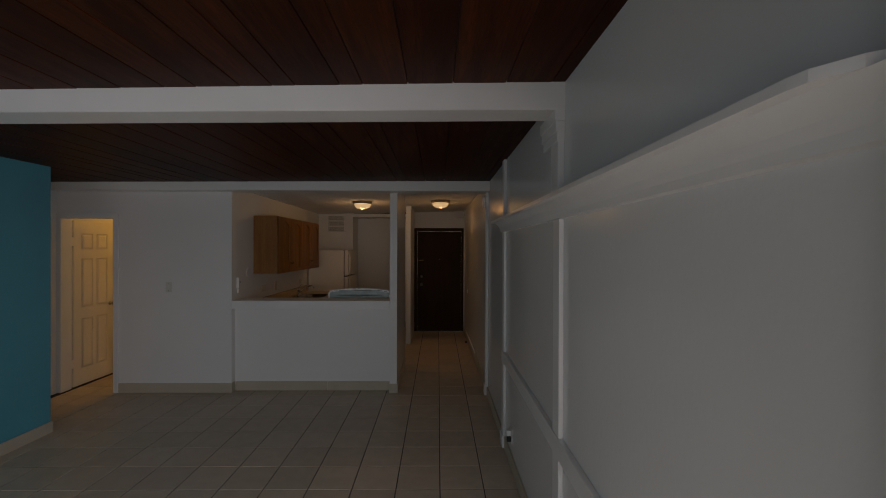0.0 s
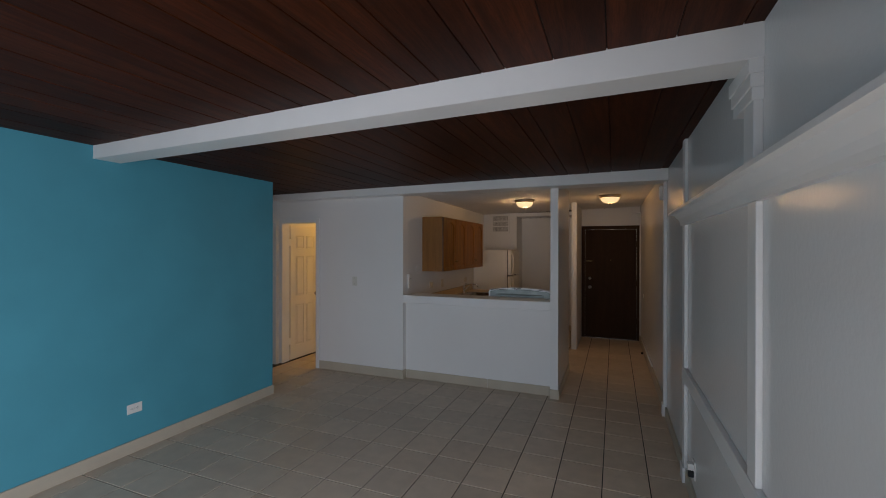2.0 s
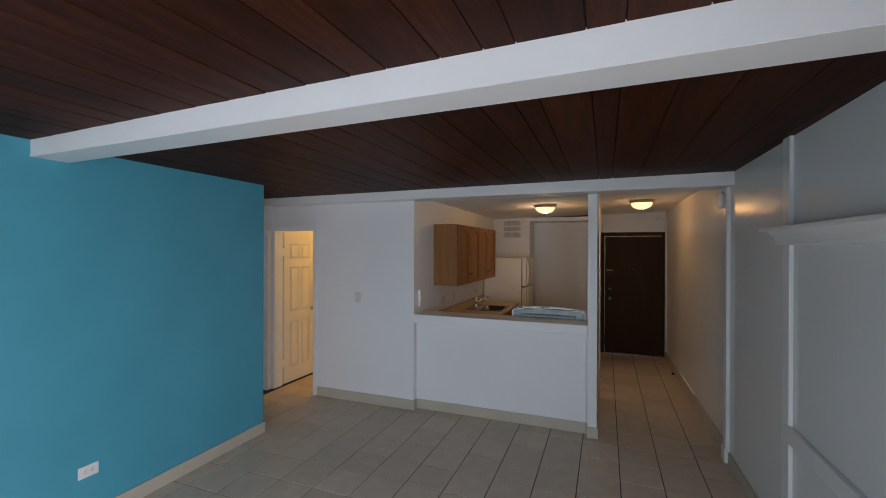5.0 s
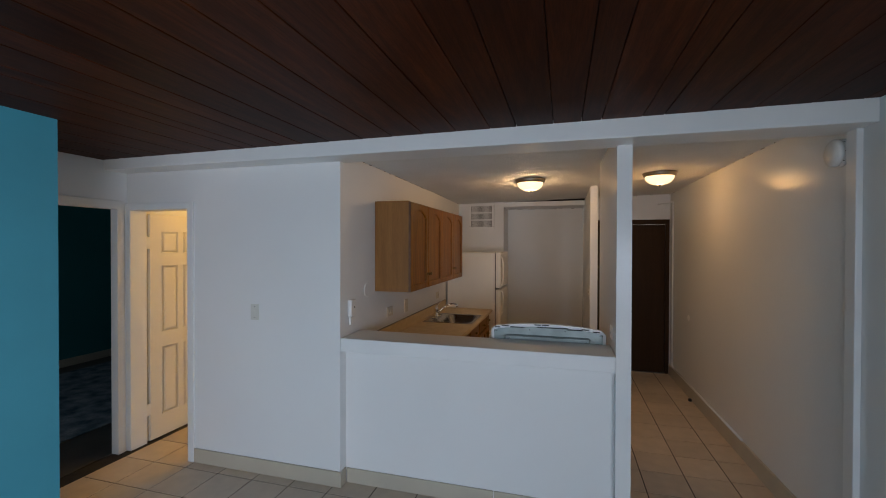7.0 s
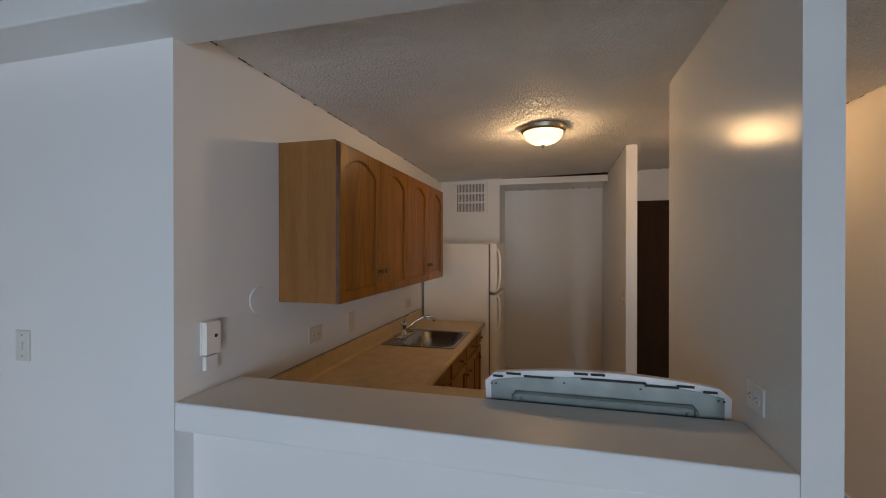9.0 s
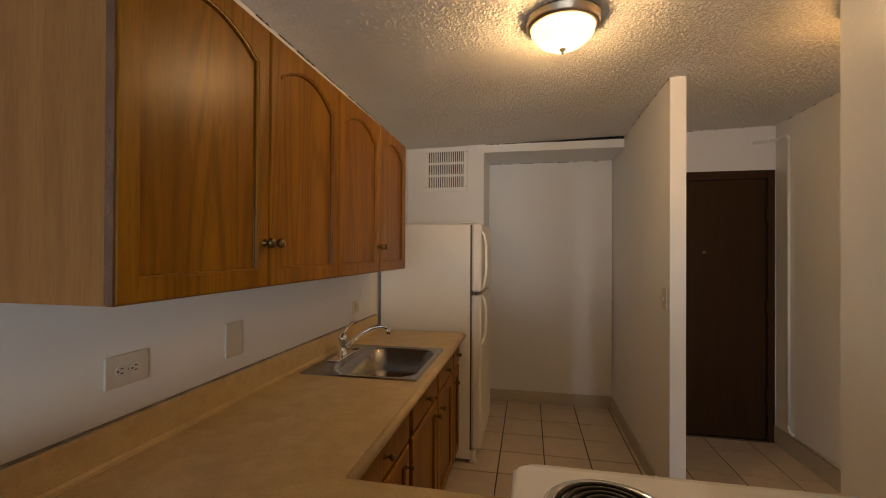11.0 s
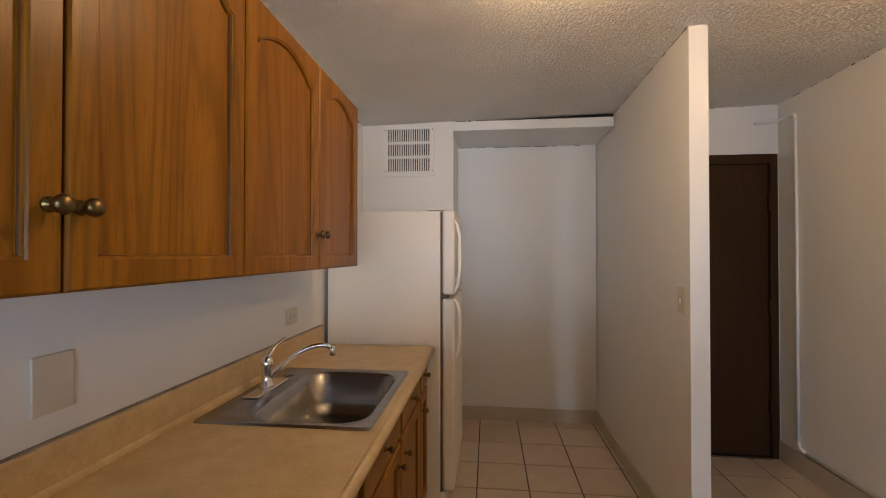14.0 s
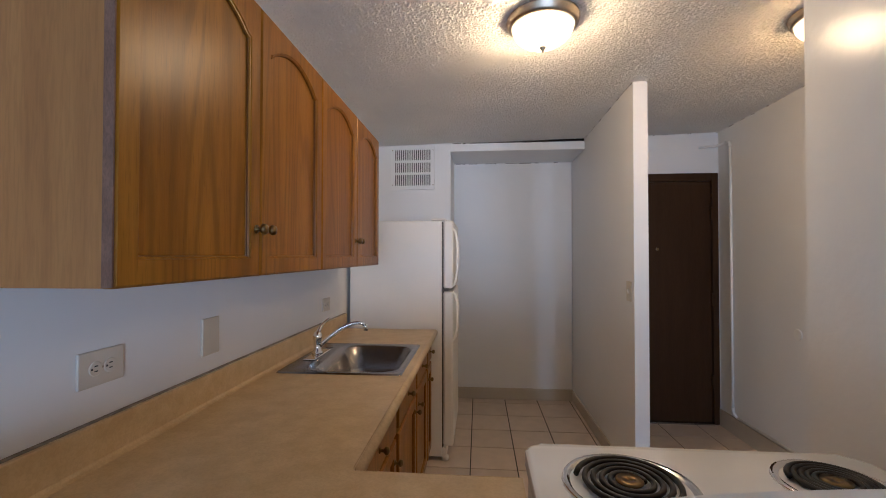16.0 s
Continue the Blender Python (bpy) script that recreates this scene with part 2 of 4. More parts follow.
structure("wall_alcove", boxes((XA - 0.0, XL - 0.12, YA - 0.1, YA, -0.02, 2.6)), WALL, "white wall closing the alcove", "wall")
structure("wall_partition_left", boxes((BX1, XK, YP, YP + 0.12, -0.02, 2.6), (XA, BX1, YP, YP + 0.12, 2.0, 2.6), (XA, BX0, YP, YP + 0.12, -0.02, 2.0)), WALL, "white painted wall beside the bathroom door", "wall")
structure("wall_kitchen_left", boxes((XK - 0.1, XK, YP + 0.12, YN + 0.1, -0.02, 2.6)), WALL, "white kitchen wall behind the sink", "wall")
structure("wall_grille", boxes((XK, -1.418, YV, YN + 0.1, -0.02, 2.6)), WALL, "white wall above the refrigerator with a grille", "wall")
structure("wall_niche", boxes((-1.418, -0.295, YN, YN + 0.1, -0.02, 2.6)), WALL, "white back wall of the kitchen niche", "wall")
structure("wall_stub", boxes((-0.287, -0.206, 6.785, YN + 0.1, -0.02, 2.6)), WALL, "white stub wall between kitchen and entry", "wall")
structure("wall_hall_partition", boxes((XH0, XH1, YP + 0.002, 5.50, -0.02, 2.6)), GLOSS, "glossy white partition between kitchen and hall", "wall")
structure("wall_entry", boxes((-0.208, -0.17, YD, YD + 0.2, -0.02, 2.6), (0.76, XR, YD, YD + 0.2, -0.02, 2.6), (-0.17, 0.76, YD, YD + 0.2, 2.03, 2.6)), WALL, "white wall round the entry door", "wall")
structure("wall_half", boxes((XK, XH0, 4.42, 4.56, -0.02, 0.955)), WALL, "white half wall under the serving ledge", "wall")
structure("serving_ledge", boxes((XK, XH0, YP, 4.650, 0.955, 1.052), bevel=0.006), TRIM, "white painted serving ledge on the half wall", "ledge")
structure("header_beam", boxes((XA, XR, 4.15, 4.40, ZH, ZC + 0.05), bevel=0.006), TRIM, "white header beam over the kitchen opening", "beam")
structure("wall_bedroom_door", boxes((XA - 0.05, XA, YA - 0.1, 3.42, -0.02, 2.6), (XA - 0.05, XA, 3.42, 4.26, 2.0, 2.6), (XA - 0.05, XA, 4.26, 7.0, -0.02, 2.6)), WALL, "white wall round the bedroom doorway", "wall")
structure("wall_south", boxes((XL, XR, YS - 0.15, YS, -0.02, 0.15), (XL, XR, YS - 0.15, YS, 2.15, 2.6), (XL, -3.05, YS - 0.15, YS, 0.15, 2.15), (0.7, XR, YS - 0.15, YS, 0.15, 2.15)), WALL, "white wall with a wide window opening", "wall")
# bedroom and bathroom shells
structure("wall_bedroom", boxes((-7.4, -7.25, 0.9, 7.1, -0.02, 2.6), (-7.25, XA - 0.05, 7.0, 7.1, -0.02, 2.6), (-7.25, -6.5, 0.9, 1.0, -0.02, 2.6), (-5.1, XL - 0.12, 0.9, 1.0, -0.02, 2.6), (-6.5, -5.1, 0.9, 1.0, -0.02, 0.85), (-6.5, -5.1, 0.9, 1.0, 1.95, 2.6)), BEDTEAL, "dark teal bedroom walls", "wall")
structure("wall_bath", boxes((XA, XK - 0.1, 6.6, 6.7, -0.02, 2.6)), WALL, "white bathroom walls in warm light", "wall")
structure("ceiling_bedroom", boxes((-7.4, XA - 0.05, 0.9, 7.1, 2.4, 2.5)), WALL, "white bedroom ceiling", "ceiling")
structure("ceiling_bath", boxes((XA, XK - 0.1, YP + 0.12, 6.7, 2.35, 2.45)), WALL, "white bathroom ceiling", "ceiling")
structure("floor_bedroom", boxes((-7.3, XA - 0.06, 0.9, 7.1, -0.05, 0.0)), BEDFLOOR, "dark bedroom floor", "floor")
structure("ceiling_kitchen", extruded([(4.39, 2.385), (6.8, 2.372), (YN + 0.1, 2.338), (YN + 0.1, 2.6), (4.39, 2.6)], "x", XK - 0.1, XR + 0.1), POPCORN, "white popcorn plaster kitchen ceiling", "ceiling")
for v in bpy.data.objects["ceiling_kitchen"].data.vertices:
    v.co.z += 0.025 * (v.co.x + 0.9)
structure("niche_soffit", boxes((-1.418, -0.295, YV + 0.01, YN, 2.268, 2.334)), TRIM, "white soffit panel over the niche", "soffit")
structure("soffit_gap", boxes((-1.418, -0.295, YV + 0.03, YN, 2.334, 2.38)), GAP, "dark gap above the soffit", "gap")

# main beam, slightly out of square
structure("ceiling_beam", extruded([(XL, 1.545), (XR, 1.39), (XR, 1.56), (XL, 1.73)], "z", 2.290, ZC + 0.05), TRIM, "white painted ceiling beam across the living room", "beam")
structure("beam_lip", extruded([(XL, 1.541), (XR, 1.386), (XR, 1.389), (XL, 1.544)], "z", 2.292, 2.297), TRIM, "thin plaster lip along the beam", "trim")

# plank ceiling: one mesh of separate boards
bm = bmesh.new()
rng = random.Random(5)
x = XL - 1.0
while x < XR:
    w = rng.choice((0.205, 0.205, 0.205, 0.15, 0.105, 0.24))
    for y0, y1 in ((YS, 1.62), (1.62, 4.3)):
        z = ZC + 0.028 * (x + w / 2 - XL) / 4.0 - (0.013 if y0 > 0 else 0.0)
        box(bm, x + 0.002, x + w - 0.002, y0, y1, z, z + 0.018, bevel=0.002)
    x += w
structure("ceiling_planks", bm, PLANK, "dark red-brown stained plank ceiling", "ceiling")
structure("ceiling_backing", extruded([(XL - 1.3, ZC - 0.002), (XR + 0.1, ZC + 0.036), (XR + 0.1, ZC + 0.2), (XL - 1.3, ZC + 0.2)], "y", YS - 0.1, 4.4), GAP, "dark backing above the planks", "ceiling")

# baseboards
def baseboard(name, *rows):
    structure(name, boxes(*rows, bevel=0.004), BASE, "beige painted baseboard", "baseboard")

baseboard("baseboard_teal", (XL, XL + 0.014, YS, YA + 0.012, 0, 0.10))
baseboard("baseboard_left", (BX1 + 0.045, XK, YP - 0.014, YP, 0, 0.11), (XK - 0.002, XK + 0.012, YP - 0.014, 4.408, 0, 0.11))
baseboard("baseboard_half", (XK + 0.012, -1.02, 4.408, 4.42, 0, 0.105), (-1.015, XH0, 4.408, 4.42, 0, 0.105))
baseboard("baseboard_niche", (-1.418, -0.295, YN - 0.014, YN, 0, 0.11))
baseboard("baseboard_stub", (-0.300, -0.286, 6.80, YN - 0.014, 0, 0.10))
baseboard("baseboard_hall", (XR - 0.018, XR, 0.05, 4.24, 0, 0.10))
baseboard("baseboard_partition", (XH1, XH1 + 0.012, 4.37, 5.50, 0, 0.10), (XH0 - 0.006, XH1 + 0.014, YP - 0.014, YP + 0.03, 0, 0.10))

structure("baseboard_hall_right", extruded([(XR - 0.017, 4.34), (XR + 0.01, 4.34), (0.795, YD), (0.768, YD)], "z", 0, 0.13), BASE, "beige painted baseboard", "baseboard")

# right wall panelling
def trims(name, *rows):
    structure(name, boxes(*rows, bevel=0.004), TRIM, "white painted wall trim board", "trim")

trims("trim_post_1", (XR - 0.03, XR, 4.26, 4.34, 0.0, ZH))
trims("trim_post_2", (XR - 0.022, XR, 3.00, 3.10, 0.0, 0.705), (XR - 0.022, XR, 3.00, 3.10, 0.80, 1.80), (XR - 0.022, XR, 3.00, 3.10, 1.89, ZC + 0.03))
trims("trim_post_3", (XR - 0.022, XR, 1.40, 1.50, 0.0, 0.705), (XR - 0.022, XR, 1.40, 1.50, 0.80, 1.80), (XR - 0.03, XR, 1.40, 1.52, 1.89, 2.29))
trims("chair_rail", (XR - 0.026, XR, 0.06, 3.09, 0.706, 0.799))
trims("trim_post_4", (0.755, XR, -0.30, -0.055, 0.0, ZC))
cove = [(XR, 1.800), (XR - 0.022, 1.803), (XR - 0.026, 1.824), (XR - 0.036, 1.846), (XR - 0.056, 1.866), (XR - 0.07, 1.880), (XR, 1.880)]
structure("shelf_cove", extruded(cove, "y", -0.055, 3.19), TRIM, "white painted cove moulding under the shelf", "trim")
structure("plate_shelf", extruded([(XR, -0.055), (XR - 0.03, -0.045), (XR - 0.07, -0.015), (XR - 0.098, 0.03), (XR - 0.102, 0.06), (XR - 0.102, 3.22), (XR, 3.22)], "z", 1.880, 1.897), TRIM, "white painted shelf along the wall", "shelf")

# bracket under the beam
structure("beam_bracket", boxes((XR - 0.046, XR, 1.39, 1.67, 2.242, 2.295), (XR - 0.041, XR, 1.392, 1.655, 2.194, 2.242), (XR - 0.036, XR, 1.394, 1.64, 2.15, 2.194), bevel=0.003), TRIM, "white stepped bracket under the beam", "bracket")
trims("plinth_blocks", (XR - 0.034, XR, 2.99, 3.11, 0, 0.105), (XR - 0.042, XR, 4.25, 4.35, 0, 0.115))

# rough joints where plaster meets the kitchen ceiling
def kitchen_ceiling(x, y):
    return (2.385 - 0.0054 * (y - 4.39) if y < 6.8 else 2.372 - 0.0204 * (y - 6.8)) + 0.025 * (x + 0.9)


gap_rng = random.Random(11)
gaps = bmesh.new()
for x, ya, yb in ((XK + 0.001, 4.45, 7.8), (-0.287, 6.8, 7.84)):
    y = ya
    while y < yb:
        run_len = gap_rng.uniform(0.02, 0.16)
        zc = kitchen_ceiling(x, y)
        box(gaps, x - 0.003, x + 0.003, y, y + run_len, zc - gap_rng.uniform(0.002, 0.007), zc + 0.004)
        y += run_len + gap_rng.uniform(0.0, 0.12)
for y, za, xa, xb in ((YN - 0.001, 2.268, -1.40, -0.31), (YV + 0.012, 2.336, -1.41, -0.30)):
    x = xa
    while x < xb:
        run_len = gap_rng.uniform(0.02, 0.12)
        box(gaps, x, min(x + run_len, xb), y - 0.003, y + 0.003, za - gap_rng.uniform(0.002, 0.005), za + 0.003)
        x += run_len + gap_rng.uniform(0.0, 0.15)
x = XR - 0.02
while x > -0.1:
    run_len = gap_rng.uniform(0.01, 0.05)
    box(gaps, x - run_len, x, YD - 0.003, YD + 0.003, kitchen_ceiling(x, YD) - 0.004, kitchen_ceiling(x, YD) + 0.003)
    x -= run_len + gap_rng.uniform(0.05, 0.2)
y = 4.9
while y < 7.8:
    run_len = gap_rng.uniform(0.01, 0.07)
    wx = XR + (0.785 - XR) * (y - 4.30) / (YD - 4.30)
    box(gaps, wx - 0.003, wx + 0.002, y, y + run_len, kitchen_ceiling(wx, y) - gap_rng.uniform(0.002, 0.006), kitchen_ceiling(wx, y) + 0.003)
    y += run_len + gap_rng.uniform(0.02, 0.18)
structure("ceiling_joint", gaps, GASKET, "dark cracked joint along the kitchen ceiling", "crack")

# door casings
def casing(name, *rows):
    structure(name, boxes(*rows, bevel=0.004), TRIM, "white painted door casing", "casing")

casing("door_casing_bath", (BX1 - 0.012, BX1 + 0.045, YP - 0.016, YP + 0.13, 0, 1.99), (BX0 - 0.05, BX0 + 0.012, YP - 0.016, YP + 0.13, 0, 1.99), (BX0 - 0.05, BX1 + 0.045, YP - 0.016, YP + 0.13, 1.985, 2.04))
casing("door_casing_bedroom", (XA - 0.06, XA + 0.016, 4.25, 4.305, 0, 2.0), (XA - 0.06, XA + 0.016, 3.36, 3.43, 0, 2.0), (XA - 0.06, XA + 0.016, 3.36, 4.305, 1.99, 2.06))


# ---- doors ----
def panel_door(name, w, h, thick, mat):
    """A six-panel door, hinged at the origin, leaf along +x."""
    root = thing(name, (0, 0, 0), "cream six-panel door standing open", "door")
    part("leaf", boxes((0, w, -thick / 2, thick / 2, 0.005, h), bevel=0.002), mat, root)
    for x0, x1 in ((0.11 * w / 0.6, 0.27 * w / 0.6), (0.33 * w / 0.6, 0.49 * w / 0.6)):
        for z0, z1 in ((0.20, 0.80), (0.93, 1.52), (1.63, 1.82)):
            for s in (-1, 1):
                y = s * thick / 2
                bm = bmesh.new()
                box(bm, x0, x1, min(y, y + s * 0.004), max(y, y + s * 0.004), z0, z1)
                r = [f for f in bm.faces if abs(f.normal.y) > 0.9 and f.normal.y * s > 0]
                bmesh.ops.inset_region(bm, faces=r, thickness=0.014, depth=-0.006)
                r = [f for f in bm.faces if f.normal.y * s > 0.99 and f.calc_area() > 0.01]
                bmesh.ops.inset_region(bm, faces=r[-1:], thickness=0.03, depth=0.005)
                part("panel", bm, mat, root)
    for s in (-1, 1):
        bm = lathe([(0.026, 0), (0.026, 0.006), (0.010, 0.010), (0.010, 0.03), (0.024, 0.04), (0.026, 0.055), (0.016, 0.064)], 20, "y")
        if s < 0:
            bmesh.ops.rotate(bm, verts=bm.verts, matrix=Matrix.Rotation(math.pi, 3, "Z"))
        part("knob", moved(bm, w - 0.06, s * thick / 2, 0.93), NICKEL, root, "brushed metal door knob", True)
    for z in (0.28, 1.72):
        part("hinge", boxes((-0.055, 0.0, -thick / 2 - 0.004, -thick / 2 + 0.006, z - 0.05, z + 0.05), bevel=0.003), PLASTIC, root, "painted hinge")
    return root


bath_door = panel_door("door_1", 0.60, 1.97, 0.035, DOORWHITE)
bath_door.matrix_basis = pose(-4.035, 4.505, 0, 0, 0, 89)


def entry_door():
    root = thing("door_2", (0.29, YD, 0), "dark brown painted flat entry door, closed", "door")
    root.location = (0, 0, 0)
    part("frame", boxes((-0.204, -0.145, YD - 0.012, YD + 0.06, 0, 2.055), (0.728, 0.775, YD - 0.012, YD + 0.06, 0, 2.055), (-0.145, 0.728, YD - 0.012, YD + 0.06, 1.99, 2.055), bevel=0.004), BROWN, root)
    part("leaf", boxes((-0.142, 0.725, YD + 0.012, YD + 0.055, 0.012, 1.987), bevel=0.003), BROWN, root)
    part("threshold", boxes((-0.145, 0.728, YD - 0.02, YD + 0.06, 0.0, 0.011)), STEEL, root, "worn metal threshold")
    for z, r in ((0.93, 0.032), (1.09, 0.026)):
        bm = lathe([(r, 0), (r, 0.008), (r * 0.5, 0.012), (r * 0.5, 0.03), (r * 0.85, 0.04), (r * 0.8, 0.055), (r * 0.4, 0.06)], 20, "y")
        bmesh.ops.rotate(bm, verts=bm.verts, matrix=Matrix.Rotation(math.pi, 3, "Z"))
        part("lock", moved(bm, -0.06, YD + 0.012, z), NICKEL, root, "metal door lock", True)
    part("door_chain", boxes((-0.12, -0.02, YD + 0.004, YD + 0.012, 1.40, 1.42), bevel=0.002), BRASS, root, "brass door chain")
    part("peephole", moved(lathe([(0.012, 0), (0.012, 0.01), (0.004, 0.012)], 14, "y"), 0.30, YD + 0.002, 1.43), BRASS, root)
    for z in (0.35, 1.02, 1.72):
        part("hinge", boxes((0.716, 0.736, YD - 0.016, YD + 0.012, z - 0.05, z + 0.05), bevel=0.002), BROWN, root)


entry_door()

# ---- kitchen cabinets ----
def arch_outline(y0, y1, z0, z1, rise, n=14):
    """Panel outline with a cathedral arch on top, counter-clockwise from the lower left."""
    pts = [(y0, z0), (y1, z0), (y1, z1 - rise)]
    if rise:
        pts += [(y1 - 0.016, z1 - rise + 0.004)]
        for k in range(1, n):
            a = k / n
            y = y1 - 0.016 - (y1 - y0 - 0.032) * a
            pts.append((y, z1 - rise + 0.004 + (rise - 0.004) * math.sin(math.pi * a) ** 0.8))
        pts += [(y0 + 0.016, z1 - rise + 0.004)]
    pts += [(y0, z1 - rise)]
    return pts


def frame_mesh(x, y0, y1, z0, z1, stile, rise, depth):
    """A door frame: rectangle with a shaped hole, its face at x, depth towards -x, the hole's rim moulded."""
    bm = bmesh.new()
    inner = arch_outline(y0 + stile, y1 - stile, z0 + stile, z1 - stile, rise)
    cy, cz = (y0 + y1) / 2, (z0 + z1) / 2
    def outer(p):
        dy, dz = p[0] - cy, p[1] - cz
        s = min((y1 - y0) / 2 / abs(dy) if dy else 9e9, (z1 - z0) / 2 / abs(dz) if dz else 9e9)
        return (cy + dy * s, cz + dz * s)
    loops = []
    def ring(pts, xx):
        loops.append([bm.verts.new((xx, p, q)) for p, q in pts])
    corner = [(y0, z0), (y1, z0), (y1, z1), (y0, z1)]
    out = [outer(p) for p in inner]
    for c in corner:
        k = min(range(len(out)), key=lambda i: (out[i][0] - c[0]) ** 2 + (out[i][1] - c[1]) ** 2)
        out[k] = c
    def shrink(pts, d):
        return [(cy + (p - cy) * (1 - d / (y1 - y0) * 2), cz + (q - cz) * (1 - d / (z1 - z0) * 2)) for p, q in pts]
    ring(out, x - depth)
    ring(out, x - 0.005)
    ring(shrink(out, 0.005), x)
    ring(inner, x)
    ring(shrink(inner, 0.003), x - 0.003)
    ring(shrink(inner, 0.006), x - 0.0035)
    ring(shrink(inner, 0.010), x - 0.013)
    ring(shrink(inner, 0.010), x - depth)
    n = len(inner)
    for a, b in zip(loops, loops[1:]):
        for k in range(n):
            bm.faces.new((a[k], a[(k + 1) % n], b[(k + 1) % n], b[k]))
    return bm


def knob_mesh(x, y, z, r=0.015):
    return moved(lathe([(r * 0.75, 0), (r * 0.75, 0.003), (r * 0.4, 0.005), (r * 0.38, 0.014), (r * 0.9, 0.019), (r, 0.024), (r * 0.8, 0.030), (r * 0.35, 0.033)], 18, "x"), x, y, z)


def cabinet_door(root, x, y0, y1, z0, z1, rise, knob, stile=0.047):
    d = part("door", frame_mesh(x, y0, y1, z0, z1, stile, rise, 0.019), OAK, root)
    rim = arch_outline(y0 + stile + 0.004, y1 - stile - 0.004, z0 + stile + 0.004, z1 - stile - 0.004, rise)
    # the shadow line round the panel is put into this bead's dark colour
    part("moulding", tube([(x - 0.010, p, q) for p, q in rim + rim[:1]], 0.004, 8), OAKSHADE, d, "moulding with its shadow line in darkened oak")
    part("panel", boxes((x - 0.018, x - 0.012, y0 + stile - 0.012, y1 - stile + 0.012, z0 + stile - 0.012, z1 - stile + 0.012)), OAK, d)
    part("knob", knob_mesh(x, *knob), BRASS, d, "aged brass knob", True)
    return d


def upper_cabinet(y0, y1, side):
    root = thing("upper_cabinet", (XK, y0, 1.33), "honey oak wall cabinet with two arched doors", "cabinet", "upper cabinets")
    root.location = (0, 0, 0)
    part("body", boxes((XK + 0.002, -1.812, y0 + 0.004, y1 - 0.001, 1.325, 2.065), bevel=0.002), OAK, root)
    if side:
        part("side_panel", boxes((XK + 0.002, -1.792, y0, y0 + 0.004, 1.323, 2.067)), VENEER, root, "pale oak veneer side panel")
        part("worn_edge", boxes((-1.7925, -1.7735, y0 - 0.001, y0 + 0.003, 1.324, 2.057), bevel=0.001), WORN, root, "rubbed pale brown door edge")
    # darker oak puts shade into the gaps between the doors
    part("face_frame", boxes((-1.812, -1.793, y0 + 0.004, y1 - 0.001, 1.325, 2.065), bevel=0.002), OAKSHADE, root)
    ym = (y0 + y1) / 2 + 0.006
    cabinet_door(root, -1.772, y0 + 0.003, ym - 0.002, 1.322, 2.058, 0.060, (ym - 0.024, 1.447))
    cabinet_door(root, -1.772, ym + 0.002, y1 - 0.004, 1.322, 2.058, 0.060, (ym + 0.022, 1.447))


upper_cabinet(4.905, 5.822, True)
upper_cabinet(5.822, 6.737, False)

ZT = 0.885   # worktop
FX = -1.492  # base cabinet faces
def base_cabinet(y0, y1, rows, label):
    """rows: drawer or door fronts (y0, y1, z0, z1, kind, knob)."""
    root = thing("base_cabinet", (0, 0, 0), label, "cabinet", "base cabinets")
    part("body", boxes((XK + 0.002, FX - 0.022, y0, y1, 0.10, ZT - 0.20)), OAK, root)
    # frame behind the fronts, its shade put into the colour
    part("face_frame", boxes((FX - 0.040, FX - 0.020, y0, y1, 0.10, ZT - 0.04), bevel=0.002), OAKSHADE, root)
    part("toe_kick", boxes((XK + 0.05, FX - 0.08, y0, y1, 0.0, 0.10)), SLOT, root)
    for a, b, z0, z1, kind, ky, kz in rows:
        if kind == "drawer":
            d = part("drawer", boxes((FX - 0.02, FX, a, b, z0, z1), bevel=0.005), OAK, root)
            part("knob", knob_mesh(FX, ky, kz, 0.013), BRASS, d, "aged brass knob", True)
        else:
            cabinet_door(root, FX, a, b, z0, z1, 0.0, (ky, kz, 0.013), 0.05)


base_cabinet(6.80, 7.065, [(6.845, 7.055, 0.70, 0.832, "drawer", 6.95, 0.765), (6.845, 7.055, 0.12, 0.68, "door", 6.88, 0.61)], "narrow oak base cabinet with a drawer")
base_cabinet(5.88, 6.80, [(6.40, 6.82, 0.70, 0.832, "drawer", 6.60, 0.765), (5.91, 6.37, 0.70, 0.832, "drawer", 6.13, 0.765), (6.40, 6.82, 0.12, 0.68, "door", 6.44, 0.61), (5.91, 6.37, 0.12, 0.68, "door", 6.33, 0.61)], "oak sink base cabinet with two doors")
base_cabinet(5.22, 5.88, [(5.30, 5.86, 0.70, 0.832, "drawer", 5.58, 0.765), (5.30, 5.86, 0.12, 0.68, "door", 5.82, 0.61)], "oak corner base cabinet")

# worktop with the sink's cut-out
SX0, SX1, SY0, SY1 = -2.03, -1.497, 5.975, 6.565
top = thing("worktop", (0, 0, 0), "tan laminate worktop with rounded front edge", "worktop")
EX = -1.468
xs = [XK + 0.002, SX0 + 0.02, SX1 - 0.02, EX, -1.085]
ys = [4.68, 5.222, SY0 + 0.02, SY1 - 0.02, 7.07]
slab = bmesh.new()
cell = [[slab.verts.new((x, y, ZT)) for y in ys] for x in xs]
for i in range(4):
    for j in range(4):
        if (i, j) != (1, 2) and (i < 3 or j == 0):
            slab.faces.new((cell[i][j], cell[i + 1][j], cell[i + 1][j + 1], cell[i][j + 1]))
for v in [v for v in slab.verts if not v.link_faces]:
    slab.verts.remove(v)
grown = bmesh.ops.extrude_face_region(slab, geom=slab.faces[:])
bmesh.ops.translate(slab, verts=[g for g in grown["geom"] if isinstance(g, bmesh.types.BMVert)], vec=(0, 0, -0.035))
part("slab", slab, LAMINATE, top)
